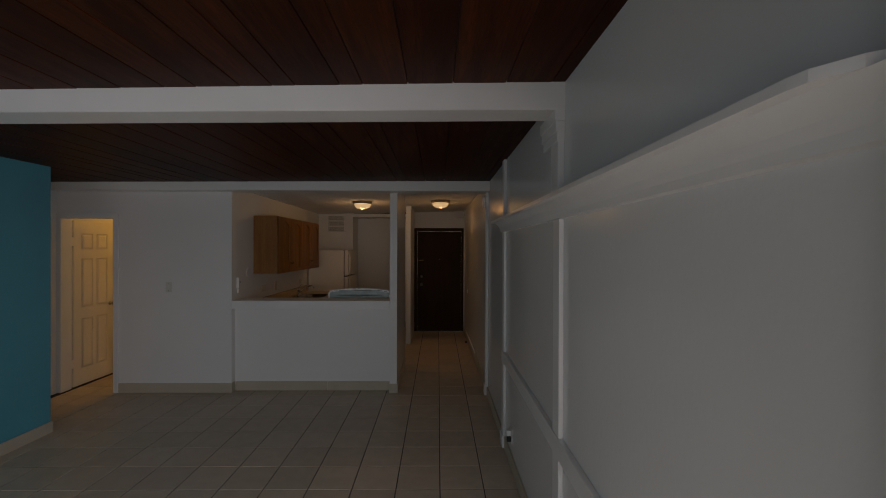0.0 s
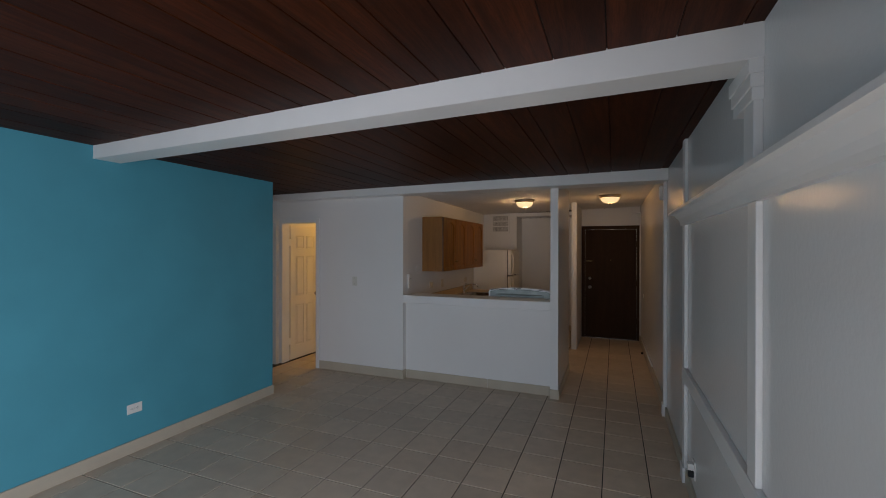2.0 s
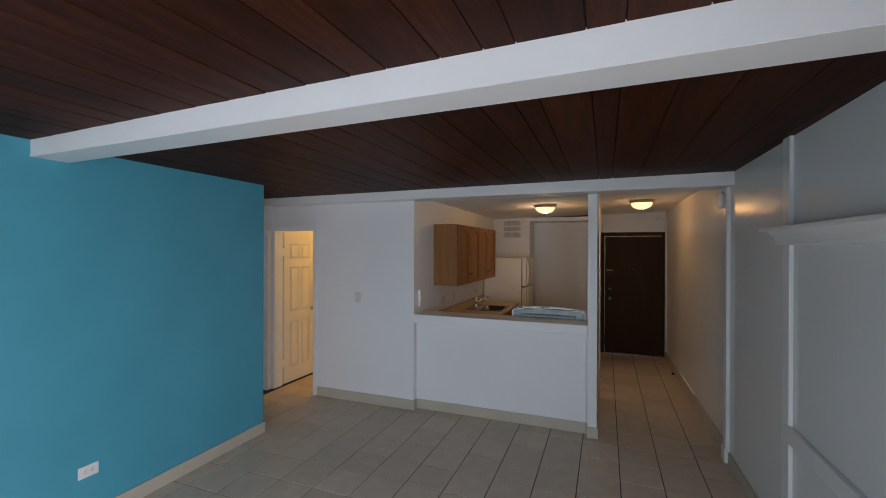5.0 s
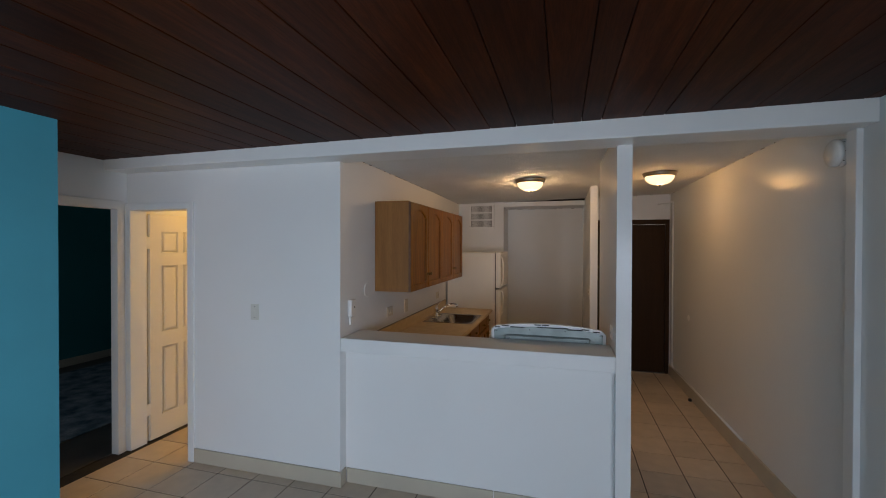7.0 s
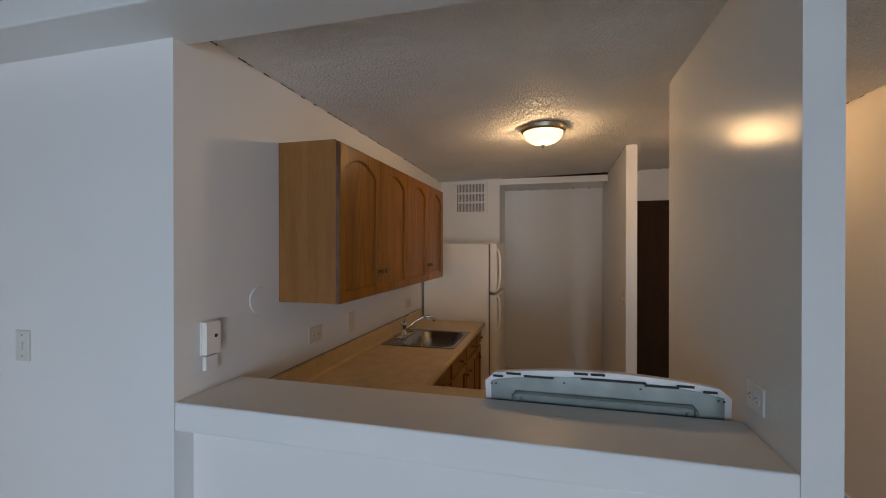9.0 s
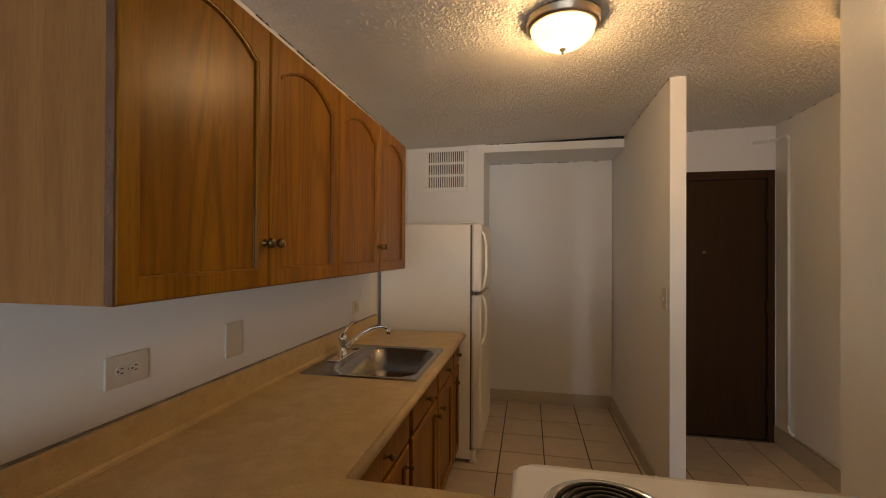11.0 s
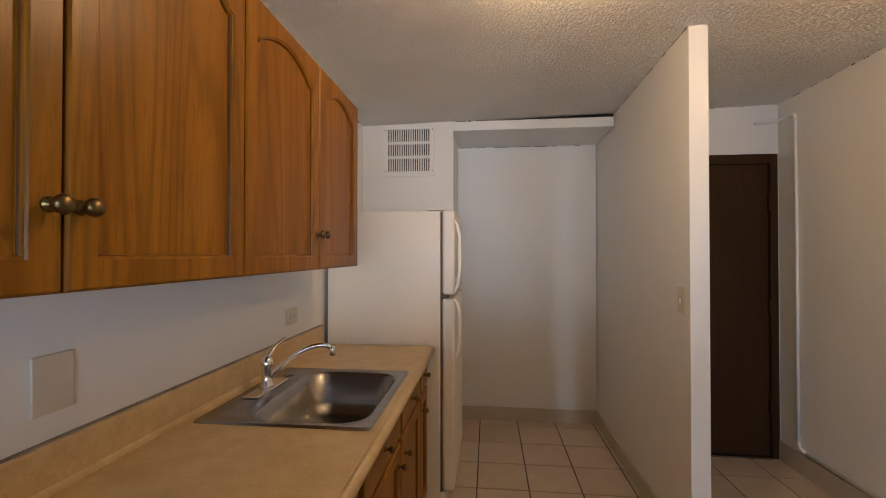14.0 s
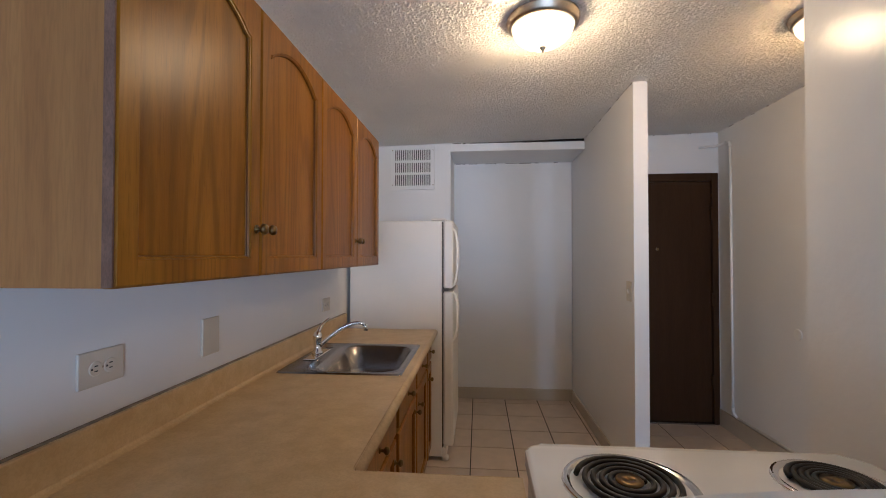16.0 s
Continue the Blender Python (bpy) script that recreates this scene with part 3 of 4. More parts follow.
edge = [(EX - 0.004, ZT - 0.036), (EX - 0.004, ZT + 0.0005), (EX + 0.004, ZT - 0.001), (EX + 0.012, ZT - 0.007), (EX + 0.016, ZT - 0.018), (EX + 0.014, ZT - 0.030), (EX + 0.008, ZT - 0.036)]
part("front_edge", extruded(edge, "y", 5.234, 7.07), LAMINATE, top, "", True)
part("peninsula_edge", extruded([(5.220, ZT - 0.036), (5.220, ZT + 0.0005), (5.226, ZT - 0.002), (5.234, ZT - 0.010), (5.236, ZT - 0.022), (5.230, ZT - 0.036)], "x", EX, -1.085), LAMINATE, top)
part("backsplash", boxes((XK + 0.002, XK + 0.022, 4.68, 7.07, ZT, ZT + 0.10), bevel=0.004), LAMINATE, top)
part("cove", extruded([(XK + 0.022, ZT), (XK + 0.034, ZT + 0.0006), (XK + 0.026, ZT + 0.006), (XK + 0.022, ZT + 0.014)], "y", 4.68, 7.07), LAMINATE, top)
# grey strip draws the shadow line on top of the backsplash
caulk = part("caulk", boxes((XK + 0.0005, XK + 0.012, 4.68, 7.07, ZT + 0.10, ZT + 0.103)), CAULKSHADE, top, "caulk line in the grey of its shadow")
peninsula = thing("peninsula_cabinet", (0, 0, 0), "oak cabinet end under the peninsula worktop", "cabinet")
part("body", boxes((FX - 0.02, -1.095, 4.69, 5.18, 0.10, ZT - 0.036), bevel=0.002), OAK, peninsula)
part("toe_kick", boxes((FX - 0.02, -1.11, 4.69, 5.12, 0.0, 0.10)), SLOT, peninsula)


def kitchen_sink():
    root = thing("sink", (0, 0, 0), "square stainless steel sink with one bowl", "sink")
    bm = bmesh.new()
    def ring(x0, x1, y0, y1, r, z, n=6):
        pts = []
        for cx, cy, a0 in ((x1 - r, y1 - r, 0), (x0 + r, y1 - r, 90), (x0 + r, y0 + r, 180), (x1 - r, y0 + r, 270)):
            for k in range(n + 1):
                a = radians(a0 + 90 * k / n)
                pts.append(bm.verts.new((cx + r * math.cos(a), cy + r * math.sin(a), z)))
        return pts
    z = ZT
    bx0, bx1, by0, by1 = -1.885, -1.535, 6.02, 6.52
    loops = [ring(SX0, SX1, SY0, SY1, 0.012, z + 0.0005), ring(SX0 + 0.004, SX1 - 0.004, SY0 + 0.004, SY1 - 0.004, 0.010, z + 0.006),
             ring(SX0 + 0.014, SX1 - 0.014, SY0 + 0.014, SY1 - 0.014, 0.012, z + 0.005),
             ring(bx0 - 0.012, bx1 + 0.012, by0 - 0.012, by1 + 0.012, 0.09, z + 0.004), ring(bx0, bx1, by0, by1, 0.085, z - 0.004),
             ring(bx0 + 0.012, bx1 - 0.012, by0 + 0.012, by1 - 0.012, 0.08, z - 0.11), ring(bx0 + 0.03, bx1 - 0.03, by0 + 0.03, by1 - 0.03, 0.07, z - 0.145),
             ring(bx0 + 0.07, bx1 - 0.07, by0 + 0.07, by1 - 0.07, 0.05, z - 0.155), ring(bx0 + 0.074, bx1 - 0.074, by0 + 0.074, by1 - 0.074, 0.046, z - 0.1555)]
    for a, b in zip(loops, loops[1:]):
        n = len(a)
        for k in range(n):
            bm.faces.new((a[k], a[(k + 1) % n], b[(k + 1) % n], b[k]))
    bm.faces.new(loops[-1])
    part("basin", bm, STEEL, root, "", True)
    part("drain", moved(lathe([(0.045, 0), (0.045, 0.004), (0.03, 0.003), (0.012, 0.006)], 24), -1.71, 6.27, z - 0.155), CHROME, root, "chrome drain", True)
    part("hole_cover", moved(lathe([(0.020, 0), (0.020, 0.003), (0.014, 0.005)], 20), -1.97, 6.46, z + 0.005), STEEL, root, "", True)


kitchen_sink()


def faucet(x, y):
    root = thing("faucet", (0, 0, 0), "chrome single-lever kitchen faucet", "faucet")
    z = ZT + 0.005
    part("base_plate", boxes((x - 0.028, x + 0.028, y - 0.11, y + 0.11, z, z + 0.006), bevel=0.003), CHROME, root)
    part("column", moved(lathe([(0.027, 0), (0.025, 0.010), (0.019, 0.018), (0.018, 0.065), (0.022, 0.075), (0.022, 0.092), (0.015, 0.108), (0.005, 0.113)], 24), x, y, z + 0.005), CHROME, root, "", True)
    sp = []
    for k in range(13):
        a = k / 12
        sp.append((x + 0.012 + 0.215 * a, y + 0.05 * a, z + 0.045 + 0.108 * math.sin(min(1, a * 1.15) * math.pi * 0.52) - (0.0 if a < 0.9 else (a - 0.9) * 0.15)))
    part("spout", tube(sp, [0.0105 - 0.0025 * k / 12 for k in range(13)]), CHROME, root, "", True)
    e = sp[-1]
    part("spout_tip", moved(lathe([(0.010, -0.024), (0.0115, -0.022), (0.0115, 0.0), (0.008, 0.010)], 18), e[0], e[1], e[2]), CHROME, root, "", True)
    lv = [(x, y, z + 0.10), (x + 0.004, y + 0.010, z + 0.122), (x + 0.012, y + 0.035, z + 0.146), (x + 0.024, y + 0.08, z + 0.164), (x + 0.03, y + 0.105, z + 0.163)]
    part("lever", tube(lv, [0.013, 0.010, 0.007, 0.006, 0.004]), CHROME, root, "", True)


faucet(-1.968, 6.285)


def refrigerator():
    root = thing("refrigerator", (0, 0, 0), "cream top-freezer refrigerator beside the worktop", "refrigerator")
    y0, y1, zt = 7.10, 7.80, 1.612
    part("body", boxes((XK + 0.03, -1.428, y0, y1, 0.03, zt), bevel=0.006), FRIDGE, root)
    part("gasket", boxes((-1.428, -1.418, y0 + 0.008, y1 - 0.008, 0.09, zt - 0.005)), GASKET, root)
    lower = part("refrigerator_door", boxes((-1.418, -1.350, y0, y1, 0.10, 1.135), bevel=0.014), FRIDGE, root)
    upper = part("freezer_door", boxes((-1.418, -1.350, y0, y1, 1.155, zt + 0.004), bevel=0.014), FRIDGE, root)
    def grip(z0, z1, parent):
        pts = [(-1.353, y0 + 0.045, z0), (-1.333, y0 + 0.045, z0 + (z1 - z0) * 0.10), (-1.320, y0 + 0.045, z0 + (z1 - z0) * 0.3), (-1.320, y0 + 0.045, z0 + (z1 - z0) * 0.75), (-1.334, y0 + 0.045, z0 + (z1 - z0) * 0.93), (-1.353, y0 + 0.045, z1)]
        bm = bmesh.new()
        ring = []
        for px, py, pz in pts:
            ring.append([bm.verts.new((px + dx, py + dy, pz)) for dx, dy in ((-0.010, -0.022), (0.004, -0.020), (0.008, 0.0), (0.004, 0.020), (-0.010, 0.022))])
        for a, b in zip(ring, ring[1:]):
            for k in range(5):
                bm.faces.new((a[k], a[(k + 1) % 5], b[(k + 1) % 5], b[k]))
        bm.faces.new(ring[0])
        bm.faces.new(ring[-1])
        part("handle", bm, FRIDGE, parent)
    grip(0.80, 1.132, lower)
    grip(1.165, 1.565, upper)
    part("hinge", boxes((-1.44, -1.385, y0 + 0.004, y0 + 0.05, 1.136, 1.154), bevel=0.002), GASKET, root, "dark middle hinge")
    part("hinge", boxes((-1.50, -1.40, y0 + 0.006, y0 + 0.05, zt + 0.004, zt + 0.016), bevel=0.003), FRIDGE, root)
    part("latch", boxes((-1.350, -1.335, y1 - 0.03, y1 - 0.005, 1.50, 1.54), bevel=0.003), PLASTIC, root)
    part("kick_grille", boxes((-1.43, -1.40, y0 + 0.01, y1 - 0.01, 0.0, 0.09), bevel=0.004), FRIDGE, root)
    part("caster", moved(lathe([(0.018, -0.012), (0.02, 0), (0.018, 0.012)], 16, "y"), -1.40, y0 + 0.02, 0.02), FRIDGE, root, "", True)


refrigerator()


def stove():
    root = thing("stove", (0, 0, 0), "white enamel electric stove with coil burners", "stove")
    x0, x1, y0, y1, z = -1.076, -0.311, 4.70, 5.27, 0.93
    part("body", boxes((x0 + 0.006, x1 - 0.042, y0, y1 - 0.02, 0.0, z - 0.032), bevel=0.004), ENAMEL, root)
    plan = []
    for cx, cy, a0 in ((x1 - 0.075, y1 - 0.02, 0), (x0 + 0.04, y1 - 0.02, 90), (x0 + 0.02, y0 + 0.02, 180), (x1 - 0.055, y0 + 0.02, 270)):
        r = 0.04 if cy > y0 + 0.1 else 0.02
        for k in range(7):
            a = radians(a0 + 15 * k)
            plan.append((cx + r * math.cos(a), cy + r * math.sin(a)))
    slab = extruded(plan, "z", z - 0.032, z + 0.002)
    rim = [e for e in slab.edges if all(v.co.z > z for v in e.verts)]
    bmesh.ops.bevel(slab, geom=rim, offset=0.011, segments=4, affect="EDGES", profile=0.5)
    part("cooktop", slab, ENAMEL, root, "", True)
    part("rear_lip", boxes((x0 + 0.02, x1 - 0.06, y0 - 0.004, y0 + 0.018, z + 0.001, z + 0.012), bevel=0.004), ENAMEL, root)
    part("oven_door", boxes((x0 + 0.012, x1 - 0.05, y1 - 0.018, y1 + 0.012, 0.22, z - 0.10), bevel=0.01), ENAMEL, root)
    part("drawer", boxes((x0 + 0.012, x1 - 0.05, y1 - 0.018, y1 + 0.008, 0.04, 0.20), bevel=0.008), ENAMEL, root)
    part("handle", tube([(x0 + 0.08, y1 + 0.01, 0.76), (x0 + 0.09, y1 + 0.045, 0.76), (x1 - 0.09, y1 + 0.045, 0.76), (x1 - 0.08, y1 + 0.01, 0.76)], 0.011), ENAMEL, root, "", True)
    for cx, cy, r in ((-0.892, 5.115, 0.105), (-0.497, 5.145, 0.082), (-0.892, 4.86, 0.082), (-0.497, 4.86, 0.105)):
        burner = part("burner", moved(lathe([(r + 0.022, 0), (r + 0.020, 0.006), (r + 0.010, 0.006), (r, -0.006), (0.03, -0.010)], 40), cx, cy, z + 0.001), CHROME, root, "chrome drip pan with a black coil", True)
        turns = 4.5
        pts = []
        for k in range(int(turns * 28)):
            a = 2 * math.pi * k / 28
            rr = 0.028 + (r - 0.034) * k / (turns * 28)
            pts.append((cx + rr * math.cos(a), cy + rr * math.sin(a), z + 0.012))
        part("coil", tube(pts, 0.0055, 8), IRON, burner, "", True)
        part("hub", moved(lathe([(0.026, 0), (0.026, 0.003), (0.006, 0.004), (0.005, 0.001)], 20), cx, cy, z + 0.012), BRASS, burner, "", True)
    # rear of the backguard: white rim, recessed galvanized sheet, slots
    n = 24
    outline = [(x0 + 0.006, z)] + [(x0 + (x1 - x0) * k / n, 1.130 + 0.035 * math.sin(math.pi * min(1, max(0, k / n))) ** 0.7 - (0.02 if k in (0, n) else 0)) for k in range(n + 1)] + [(x1 - 0.006, z)]
    guard = part("backguard", extruded(outline, "y", 4.666, 4.692), ENAMEL, root)
    sheet = [(x0 + 0.022, z)] + [(x0 + 0.022 + (x1 - x0 - 0.044) * k / n, 1.112 + 0.033 * math.sin(math.pi * k / n) ** 0.7) for k in range(n + 1)] + [(x1 - 0.022, z)]
    part("rear_sheet", extruded(sheet, "y", 4.662, 4.666), GALV, guard, "galvanized rear sheet")
    rib = [(x0 + 0.10, 4.657, z), (x0 + 0.10, 4.657, 1.07), (x0 + 0.11, 4.657, 1.08), (x1 - 0.11, 4.657, 1.08), (x1 - 0.10, 4.657, 1.07), (x1 - 0.10, 4.657, z)]
    part("pressed_rib", tube(rib, 0.006, 8), GALV, guard)
    for cx in (x0 + 0.125, x1 - 0.125):
        part("pressed_rib", tube([(cx, 4.658, z), (cx, 4.658, 1.062)], 0.005, 8), GALV, guard)
    for f, w, dz in ((0.06, 0.035, 0.0), (0.13, 0.05, 0.004), (0.42, 0.045, 0.004), (0.49, 0.045, 0.004), (0.83, 0.05, 0.0), (0.92, 0.04, -0.004), (0.24, 0.10, -0.010), (0.55, 0.20, -0.012), (0.74, 0.10, -0.012)):
        cx = x0 + (x1 - x0) * f
        cz = 1.119 + 0.035 * math.sin(math.pi * f) ** 0.7 + dz
        part("slot", boxes((cx - w / 2, cx + w / 2, 4.6595, 4.6625, cz - 0.0035, cz + 0.0035)), SLOT, guard)
    for f in (0.03, 0.05, 0.35, 0.66, 0.95, 0.97):
        cx = x0 + (x1 - x0) * f
        part("screw", moved(lathe([(0.004, -0.002), (0.004, 0.0)], 10, "y"), cx, 4.664, 1.10 + 0.025 * math.sin(math.pi * f)), SLOT, guard)


stove()


def ceiling_lamp(x, y, z):
    root = thing("ceiling_lamp", (0, 0, 0), "lit alabaster glass bowl ceiling lamp with nickel rim", "ceiling lamp", "ceiling lamps")
    part("rim", moved(lathe([(0.152, 0.0), (0.152, -0.010), (0.146, -0.017), (0.147, -0.026), (0.138, -0.038), (0.129, -0.040), (0.127, -0.02)], 40), x, y, z), NICKEL, root, "brushed nickel rim", True)
    prof = [(0.128, -0.034)] + [(0.128 * math.cos(radians(a)), -0.034 - 0.085 * math.sin(radians(a))) for a in range(8, 90, 8)] + [(0.004, -0.119)]
    bowl = part("bowl", moved(lathe(prof, 40), x, y, z - 0.001), BOWL, root, "glowing glass bowl", True)
    bowl.visible_shadow = False
    part("finial", moved(lathe([(0.010, -0.117), (0.014, -0.121), (0.012, -0.127), (0.005, -0.133), (0.006, -0.139), (0.002, -0.143)], 16), x, y, z), NICKEL, root, "", True)


ceiling_lamp(-0.91, 6.065, 2.376)
ceiling_lamp(0.30, 6.15, 2.405)


def wall_grille():
    root = thing("wall_grille", (0, 0, 0), "white metal air return grille", "grille")
    x0, x1, z0, z1, y = -1.930, -1.555, 1.942, 2.320, YV
    part("backing", boxes((x0 + 0.01, x1 - 0.01, y - 0.004, y - 0.001, z0 + 0.01, z1 - 0.01)), SLOT, root)
    part("frame", boxes((x0, x0 + 0.035, y - 0.016, y, z0, z1), (x1 - 0.035, x1, y - 0.016, y, z0, z1), (x0 + 0.035, x1 - 0.035, y - 0.016, y, z0, z0 + 0.035), (x0 + 0.035, x1 - 0.035, y - 0.016, y, z1 - 0.035, z1), (x0 + 0.035, x1 - 0.035, y - 0.016, y - 0.004, z0 + 0.128, z0 + 0.148), (x0 + 0.035, x1 - 0.035, y - 0.016, y - 0.004, z0 + 0.232, z0 + 0.252)), TRIM, root)
    n = 18
    for sx in (x0 + 0.012, x1 - 0.012):
        for sz in (z0 + 0.04, z1 - 0.04):
            part("screw", moved(lathe([(0.005, -0.0175), (0.005, -0.015)], 10, "y"), sx, y, sz), NICKEL, root)
    for k in range(n):
        x = x0 + 0.04 + (x1 - x0 - 0.08) * (k + 0.5) / n
        part("slat", boxes((x - 0.0042, x + 0.0042, y - 0.013, y - 0.004, z0 + 0.035, z1 - 0.035)), TRIM, root)


wall_grille()


def plate(kind, label, m, w, h, mat, fittings):
    """A wall plate lying in the xz plane, facing -y before m turns it."""
    root = thing(kind, (0, 0, 0), label, kind.replace("_", " "))
    root.matrix_basis = m
    part("cover", boxes((-w / 2, w / 2, -0.007, 0, -h / 2, h / 2), bevel=0.003), mat, root)
    for fx, fz, fw, fh, fy, fm, name in fittings:
        if name == "socket":
            face = lathe([(fw / 2, 0.0), (fw / 2, 0.007 + fy), (fw / 2 - 0.001, 0.008 + fy)], 24, "y")
            bmesh.ops.rotate(face, verts=face.verts, matrix=Matrix.Rotation(math.pi, 3, "Z"))
            part(name, moved(face, fx, 0, fz), fm, root)
            continue
        part(name, boxes((fx - fw / 2, fx + fw / 2, -0.007 - fy, -0.006, fz - fh / 2, fz + fh / 2), bevel=0.0008), fm, root)


def outlet_fittings(mat, wide):
    rows = []
    for s in (-0.02, 0.02):
        c = (s, 0) if wide else (0, s)
        rows.append((c[0], c[1], 0.034, 0.034, 0.002, mat, "socket"))
        for d in (-0.006, 0.006):
            q = (c[0], c[1] + d) if wide else (c[0] + d, c[1])
            rows.append((q[0], q[1], 0.010 if wide else 0.003, 0.003 if wide else 0.010, 0.0035, SLOT, "slot"))
        g = (c[0] - 0.011, c[1]) if wide else (c[0], c[1] - 0.011)
        rows.append((g[0], g[1], 0.005, 0.005, 0.0035, SLOT, "ground_hole"))
    rows.append((0, 0, 0.005, 0.005, 0.001, NICKEL, "screw"))
    return rows


EAST, WEST = 90, -90  # faces +x, faces -x
plate("outlet", "white duplex outlet in the teal wall", pose(XL, 1.836, 0.352, 0, 0, EAST), 0.115, 0.075, PLASTIC, outlet_fittings(PLASTIC, True))
plate("outlet", "ivory duplex outlet above the worktop", pose(XK, 5.215, 1.11, 0, 0, EAST), 0.125, 0.085, IVORY, outlet_fittings(IVORY, True))
plate("outlet", "ivory duplex outlet beside the refrigerator", pose(XK, 6.72, 1.085, 0, 0, EAST), 0.115, 0.078, IVORY, outlet_fittings(IVORY, True))
plate("blank_plate", "ivory blank wall plate above the worktop", pose(XK, 5.63, 1.105, 0, 0, EAST), 0.09, 0.125, IVORY, [])
plate("light_switch", "white toggle switch beside the bathroom door", pose(-2.80, YP, 1.205), 0.072, 0.118, SWITCH, [(0, 0, 0.012, 0.03, 0.006, SWITCH, "toggle"), (0, 0.04, 0.005, 0.005, 0.001, SLOT, "screw"), (0, -0.04, 0.005, 0.005, 0.001, SLOT, "screw")])
plate("light_switch", "ivory toggle switch on the stub wall", pose(-0.287, 6.86, 1.165, 0, 0, WEST), 0.075, 0.118, IVORY, [(0, 0, 0.010, 0.025, 0.010, IVORY, "toggle"), (0, 0.0, 0.011, 0.026, 0.001, SLOT, "slot")])
plate("light_switch", "white switch on the hall side of the stub wall", pose(-0.206, 7.35, 1.15, 0, 0, EAST), 0.072, 0.118, PLASTIC, [(0, 0, 0.012, 0.03, 0.006, PLASTIC, "toggle")])
plate("outlet", "white outlet on the partition above the ledge", pose(XH0, 4.56, 1.155, 0, 0, WEST), 0.10, 0.078, PLASTIC, outlet_fittings(PLASTIC, True))
plate("phone_jack", "white wall phone jack with a dark socket", pose(XK, 4.49, 1.245, 0, 0, EAST), 0.085, 0.125, PLASTIC, [(-0.006, 0.0, 0.066, 0.118, 0.022, PLASTIC, "box"), (0.004, 0.006, 0.014, 0.014, 0.0235, SLOT, "socket"), (-0.008, -0.092, 0.055, 0.052, 0.016, PLASTIC, "clip")])
plate("outlet", "white outlet with a plug low on the panelled wall", pose(XR, 2.72, 0.23, 0, 0, WEST), 0.075, 0.115, PLASTIC, [(0, 0.02, 0.04, 0.04, 0.035, PLASTIC, "plug"), (0, -0.03, 0.025, 0.035, 0.03, SLOT, "adapter")])
plate("outlet", "white outlet on the bedroom wall", pose(-7.25, 5.75, 0.36, 0, 0, EAST), 0.115, 0.075, PLASTIC, outlet_fittings(PLASTIC, True))


def wall_disc(name, label, m, r, mat):
    ob = tagged(mesh_object(name, lathe([(r, 0), (r, 0.004), (r * 0.96, 0.006), (r * 0.4, 0.0065)], 36, "x"), mat), label, "cover plate")
    ob.matrix_basis = m


wall_disc("round_cover", "white painted round blank cover on the wall", pose(XK, 4.765, 1.35), 0.058, WALL)
wall_disc("round_cover", "small white round cover on the hall wall", pose(0.797, 7.07, 0.884, 0, 0, 180), 0.035, PLASTIC)

smoke = thing("smoke_detector", (0, 0, 0), "white round smoke alarm on the wall", "smoke alarm")
smoke.matrix_basis = pose(XR - 0.003, 4.425, 2.20, 0, 0, 180)
part("base", lathe([(0.074, 0), (0.074, 0.012), (0.066, 0.015), (0.066, 0.022)], 32, "x"), PLASTIC, smoke, "", True)
part("cover", lathe([(0.072, 0.022), (0.072, 0.040), (0.064, 0.050), (0.020, 0.053)], 32, "x"), PLASTIC, smoke, "", True)
for k in range(8):
    a = 2 * math.pi * k / 8
    part("vent_slot", moved(boxes((-0.001, 0.008, -0.008, 0.008, -0.001, 0.001)), 0.015, 0.068 * math.cos(a), 0.068 * math.sin(a)), SLOT, smoke)

def hall_x(y):
    return XR + (0.785 - XR) * (y - 4.30) / (YD - 4.30) - 0.012


run = [(5.6, 0.142), (7.66, 0.142), (7.71, 0.16), (7.72, 0.20), (7.72, 2.23), (7.73, 2.265), (7.78, 2.275), (7.87, 2.275)]
conduit = thing("conduit", (0, 0, 0), "white painted wire conduit on the hall wall", "conduit")
path = [(hall_x(y), y, z) for y, z in run] + [(0.745, 7.888, 2.272), (0.63, 7.888, 2.262)]
part("floor_run", tube(path[:2], 0.010), TRIM, conduit, "", True)
part("lower_elbow", tube(path[1:4], 0.0105), TRIM, conduit, "", True)
part("riser", tube(path[3:5], 0.010), TRIM, conduit, "", True)
part("upper_elbow", tube(path[4:7], 0.0105), TRIM, conduit, "", True)
part("door_run", tube(path[6:], 0.010), TRIM, conduit, "", True)
stop = tagged(mesh_object("door_stop", boxes((0.745, 0.778, 6.85, 6.885, 0.0, 0.028), bevel=0.006), SLOT), "small black rubber door stop on the floor", "door stop")
wedge = tagged(mesh_object("door_wedge", boxes((-3.95, -3.88, 5.06, 5.10, 0.0, 0.02), bevel=0.005), SLOT), "small dark wedge by the bathroom door", "door stop")

rug = tagged(mesh_object("bedroom_rug", boxes((-6.9, -4.72, 3.0, 6.3, 0.0, 0.014), bevel=0.004), RUG), "blue and grey patterned bedroom rug", "rug")
baseboard("baseboard_bedroom", (-7.25, -7.236, 1.0, 7.0, 0, 0.11))

# ---- floor tiles ----
PX, PY, X0, Y0 = 0.304, 0.3085, -0.020, 7.643
floor = structure("floor", boxes((XA - 0.06, XR + 0.05, YS, YN + 0.05, -0.06, -0.004)), GROUT, "beige ceramic tile floor with dark grout", "floor")
bm = boxes((-PX / 2 + 0.0035, PX / 2 - 0.0035, -PY / 2 + 0.0035, PY / 2 - 0.0035, -0.010, 0.0))
es = [e for e in bm.edges if all(v.co.z > -0.001 for v in e.verts)]
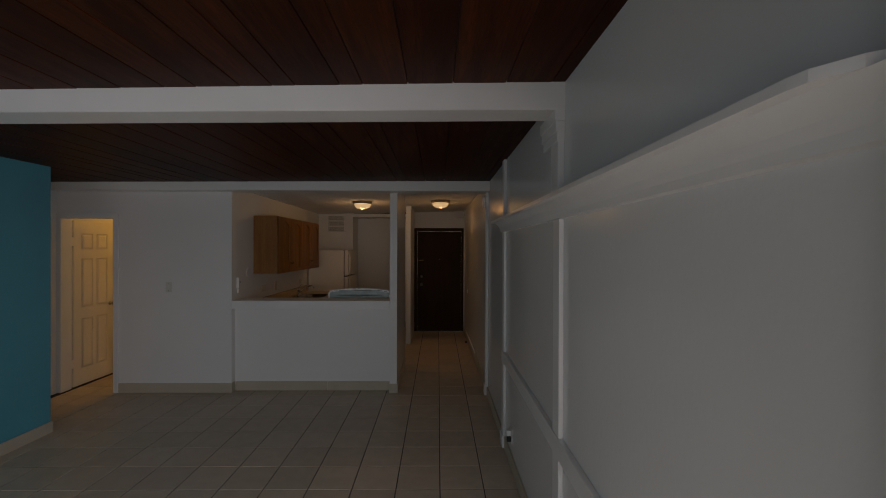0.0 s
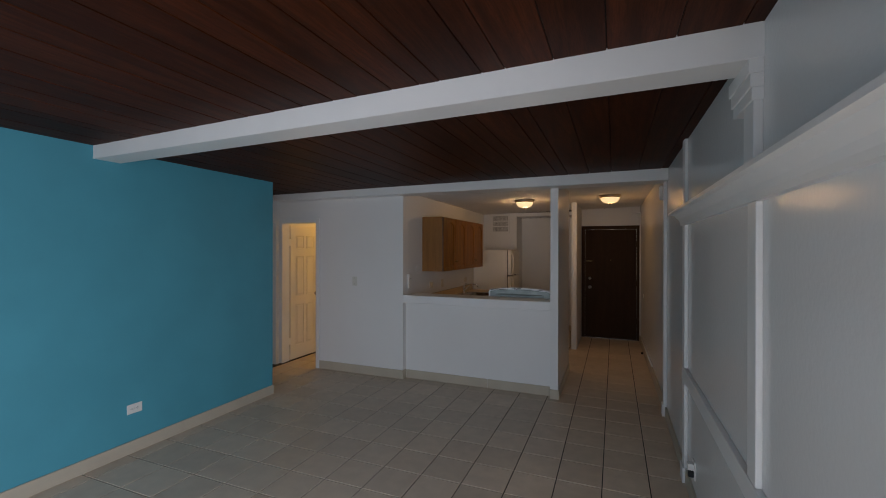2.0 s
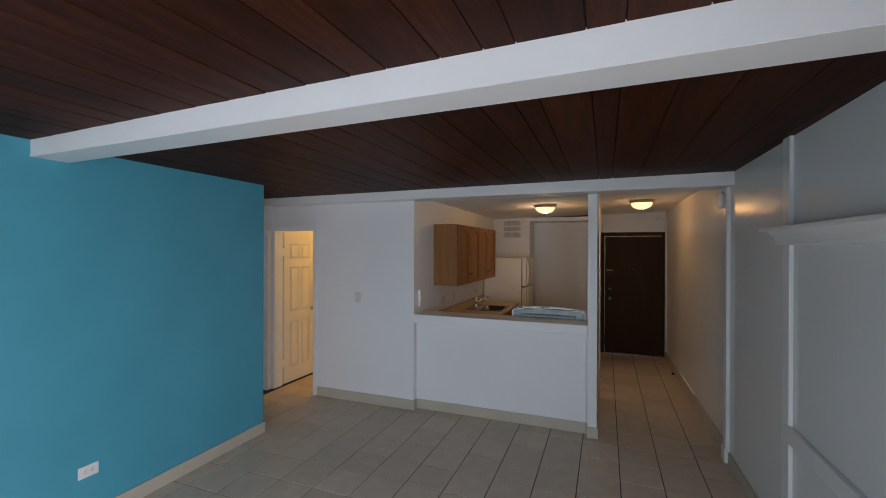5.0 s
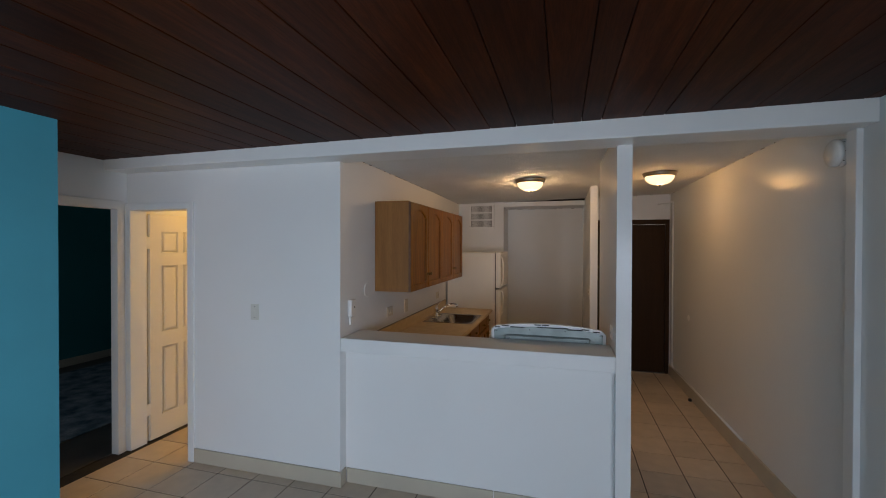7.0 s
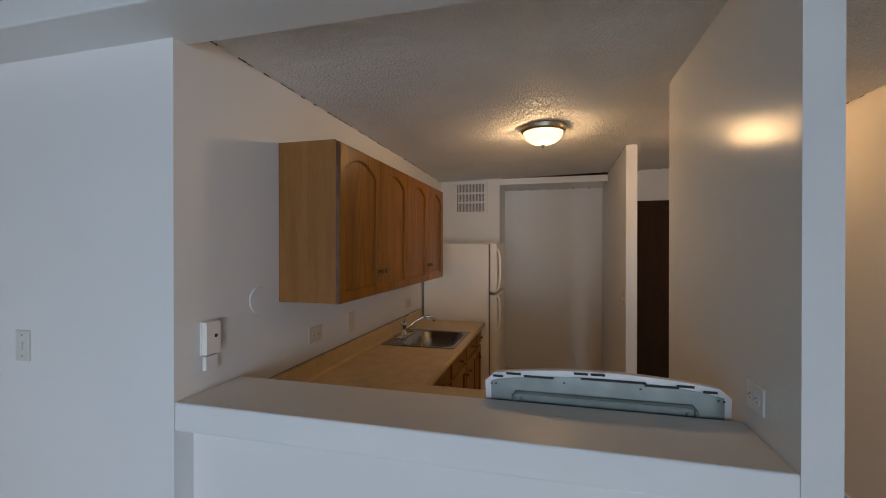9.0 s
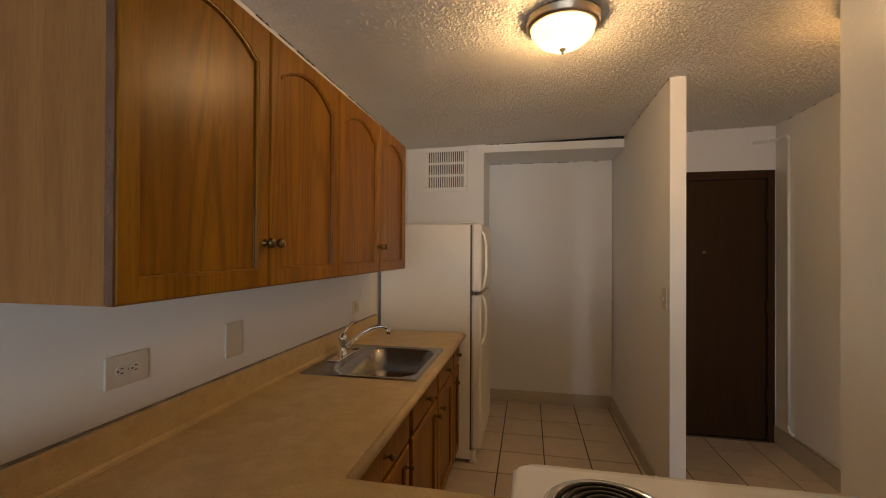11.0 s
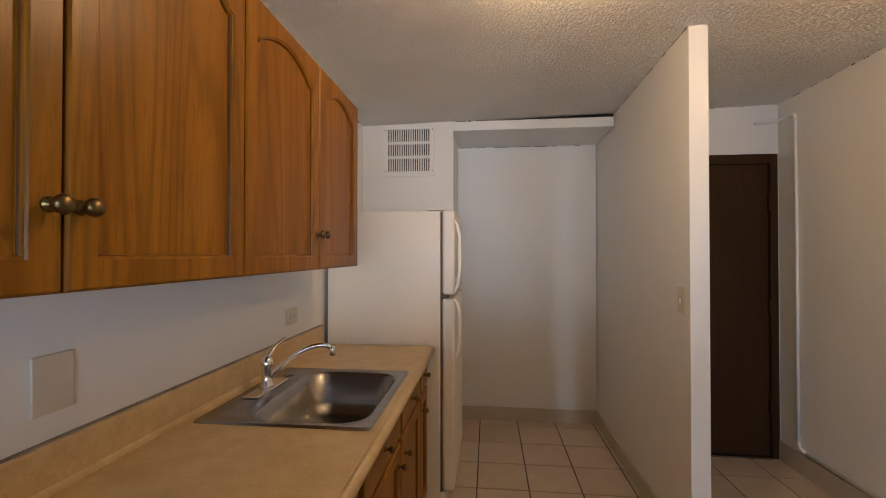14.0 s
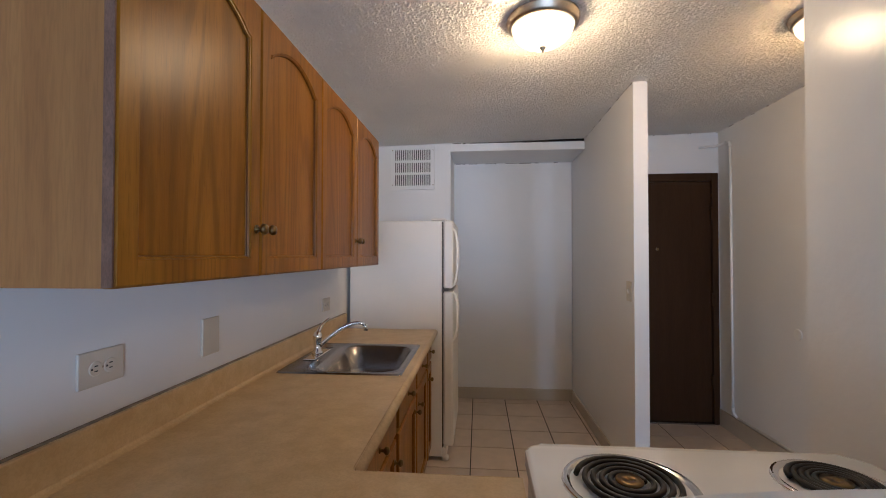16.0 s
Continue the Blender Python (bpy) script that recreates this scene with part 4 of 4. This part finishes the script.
bmesh.ops.bevel(bm, geom=es, offset=0.0025, segments=2, affect="EDGES", profile=0.5)
tile_mesh = bpy.data.meshes.new("tile")
bm.to_mesh(tile_mesh)
bm.free()
tile_mesh.materials.append(TILE)
far = bmesh.new()
for i in range(-14, 4):
    for j in range(-32, 4):
        cx, cy = X0 + PX * (i + 0.5), Y0 + PY * (j + 0.5)
        living = XL - 0.1 < cx < XR + 0.12 and YS < cy < YP + 0.15
        hall = XH0 - 0.1 < cx < XR + 0.12 and cy < YD + 0.2
        cook = -1.75 < cx < -0.15 and 4.9 < cy < YN + 0.15
        alcove = XA < cx < XL + 0.1 and YA - 0.1 < cy < 6.6
        if not (living or hall or cook or alcove) or cy < YS:
            continue
        if cy > 0.9:
            t = new("tile", tile_mesh)
            t.location, t.parent = (cx, cy, 0), floor
        else:
            box(far, cx - PX / 2 + 0.003, cx + PX / 2 - 0.003, cy - PY / 2 + 0.003, cy + PY / 2 - 0.003, -0.01, 0)
rest = part("tiles_behind", far, TILE, floor)
rest["kind"] = "stuff"

# ---- popcorn grains on the kitchen ceiling ----
grain_rng = np.random.default_rng(3)
count, sides = 95000, 5
gx = grain_rng.uniform(XK, XR, count)
gy = grain_rng.uniform(4.41, YN, count)
gr = 0.0028 + 0.0062 * grain_rng.random(count) ** 1.8
gh = gr * grain_rng.uniform(0.55, 1.0, count)
gz = np.where(gy < 6.8, 2.385 - 0.0054 * (gy - 4.39), 2.372 - 0.0204 * (gy - 6.8)) + 0.025 * (gx + 0.9)
turn = grain_rng.uniform(0, 6.28, count)
verts = np.empty((count, sides + 1, 3))
for k in range(sides):
    a = turn + 2 * np.pi * k / sides
    verts[:, k] = np.stack((gx + gr * np.cos(a), gy + gr * np.sin(a), gz + 0.0005), axis=1)
verts[:, sides] = np.stack((gx, gy, gz - gh), axis=1)
start = np.arange(count)[:, None] * (sides + 1)
faces = np.concatenate([np.concatenate((start + k, start + sides, start + (k + 1) % sides), axis=1) for k in range(sides)])
grains = bpy.data.meshes.new("plaster_grains")
grains.from_pydata(verts.reshape(-1, 3).tolist(), [], faces.tolist())
grains.materials.append(POPCORN)
for f in grains.polygons:
    f.use_smooth = True
rough_coat = new("plaster_grains", grains)
rough_coat.parent = bpy.data.objects["ceiling_kitchen"]
rough_coat["kind"] = "stuff"
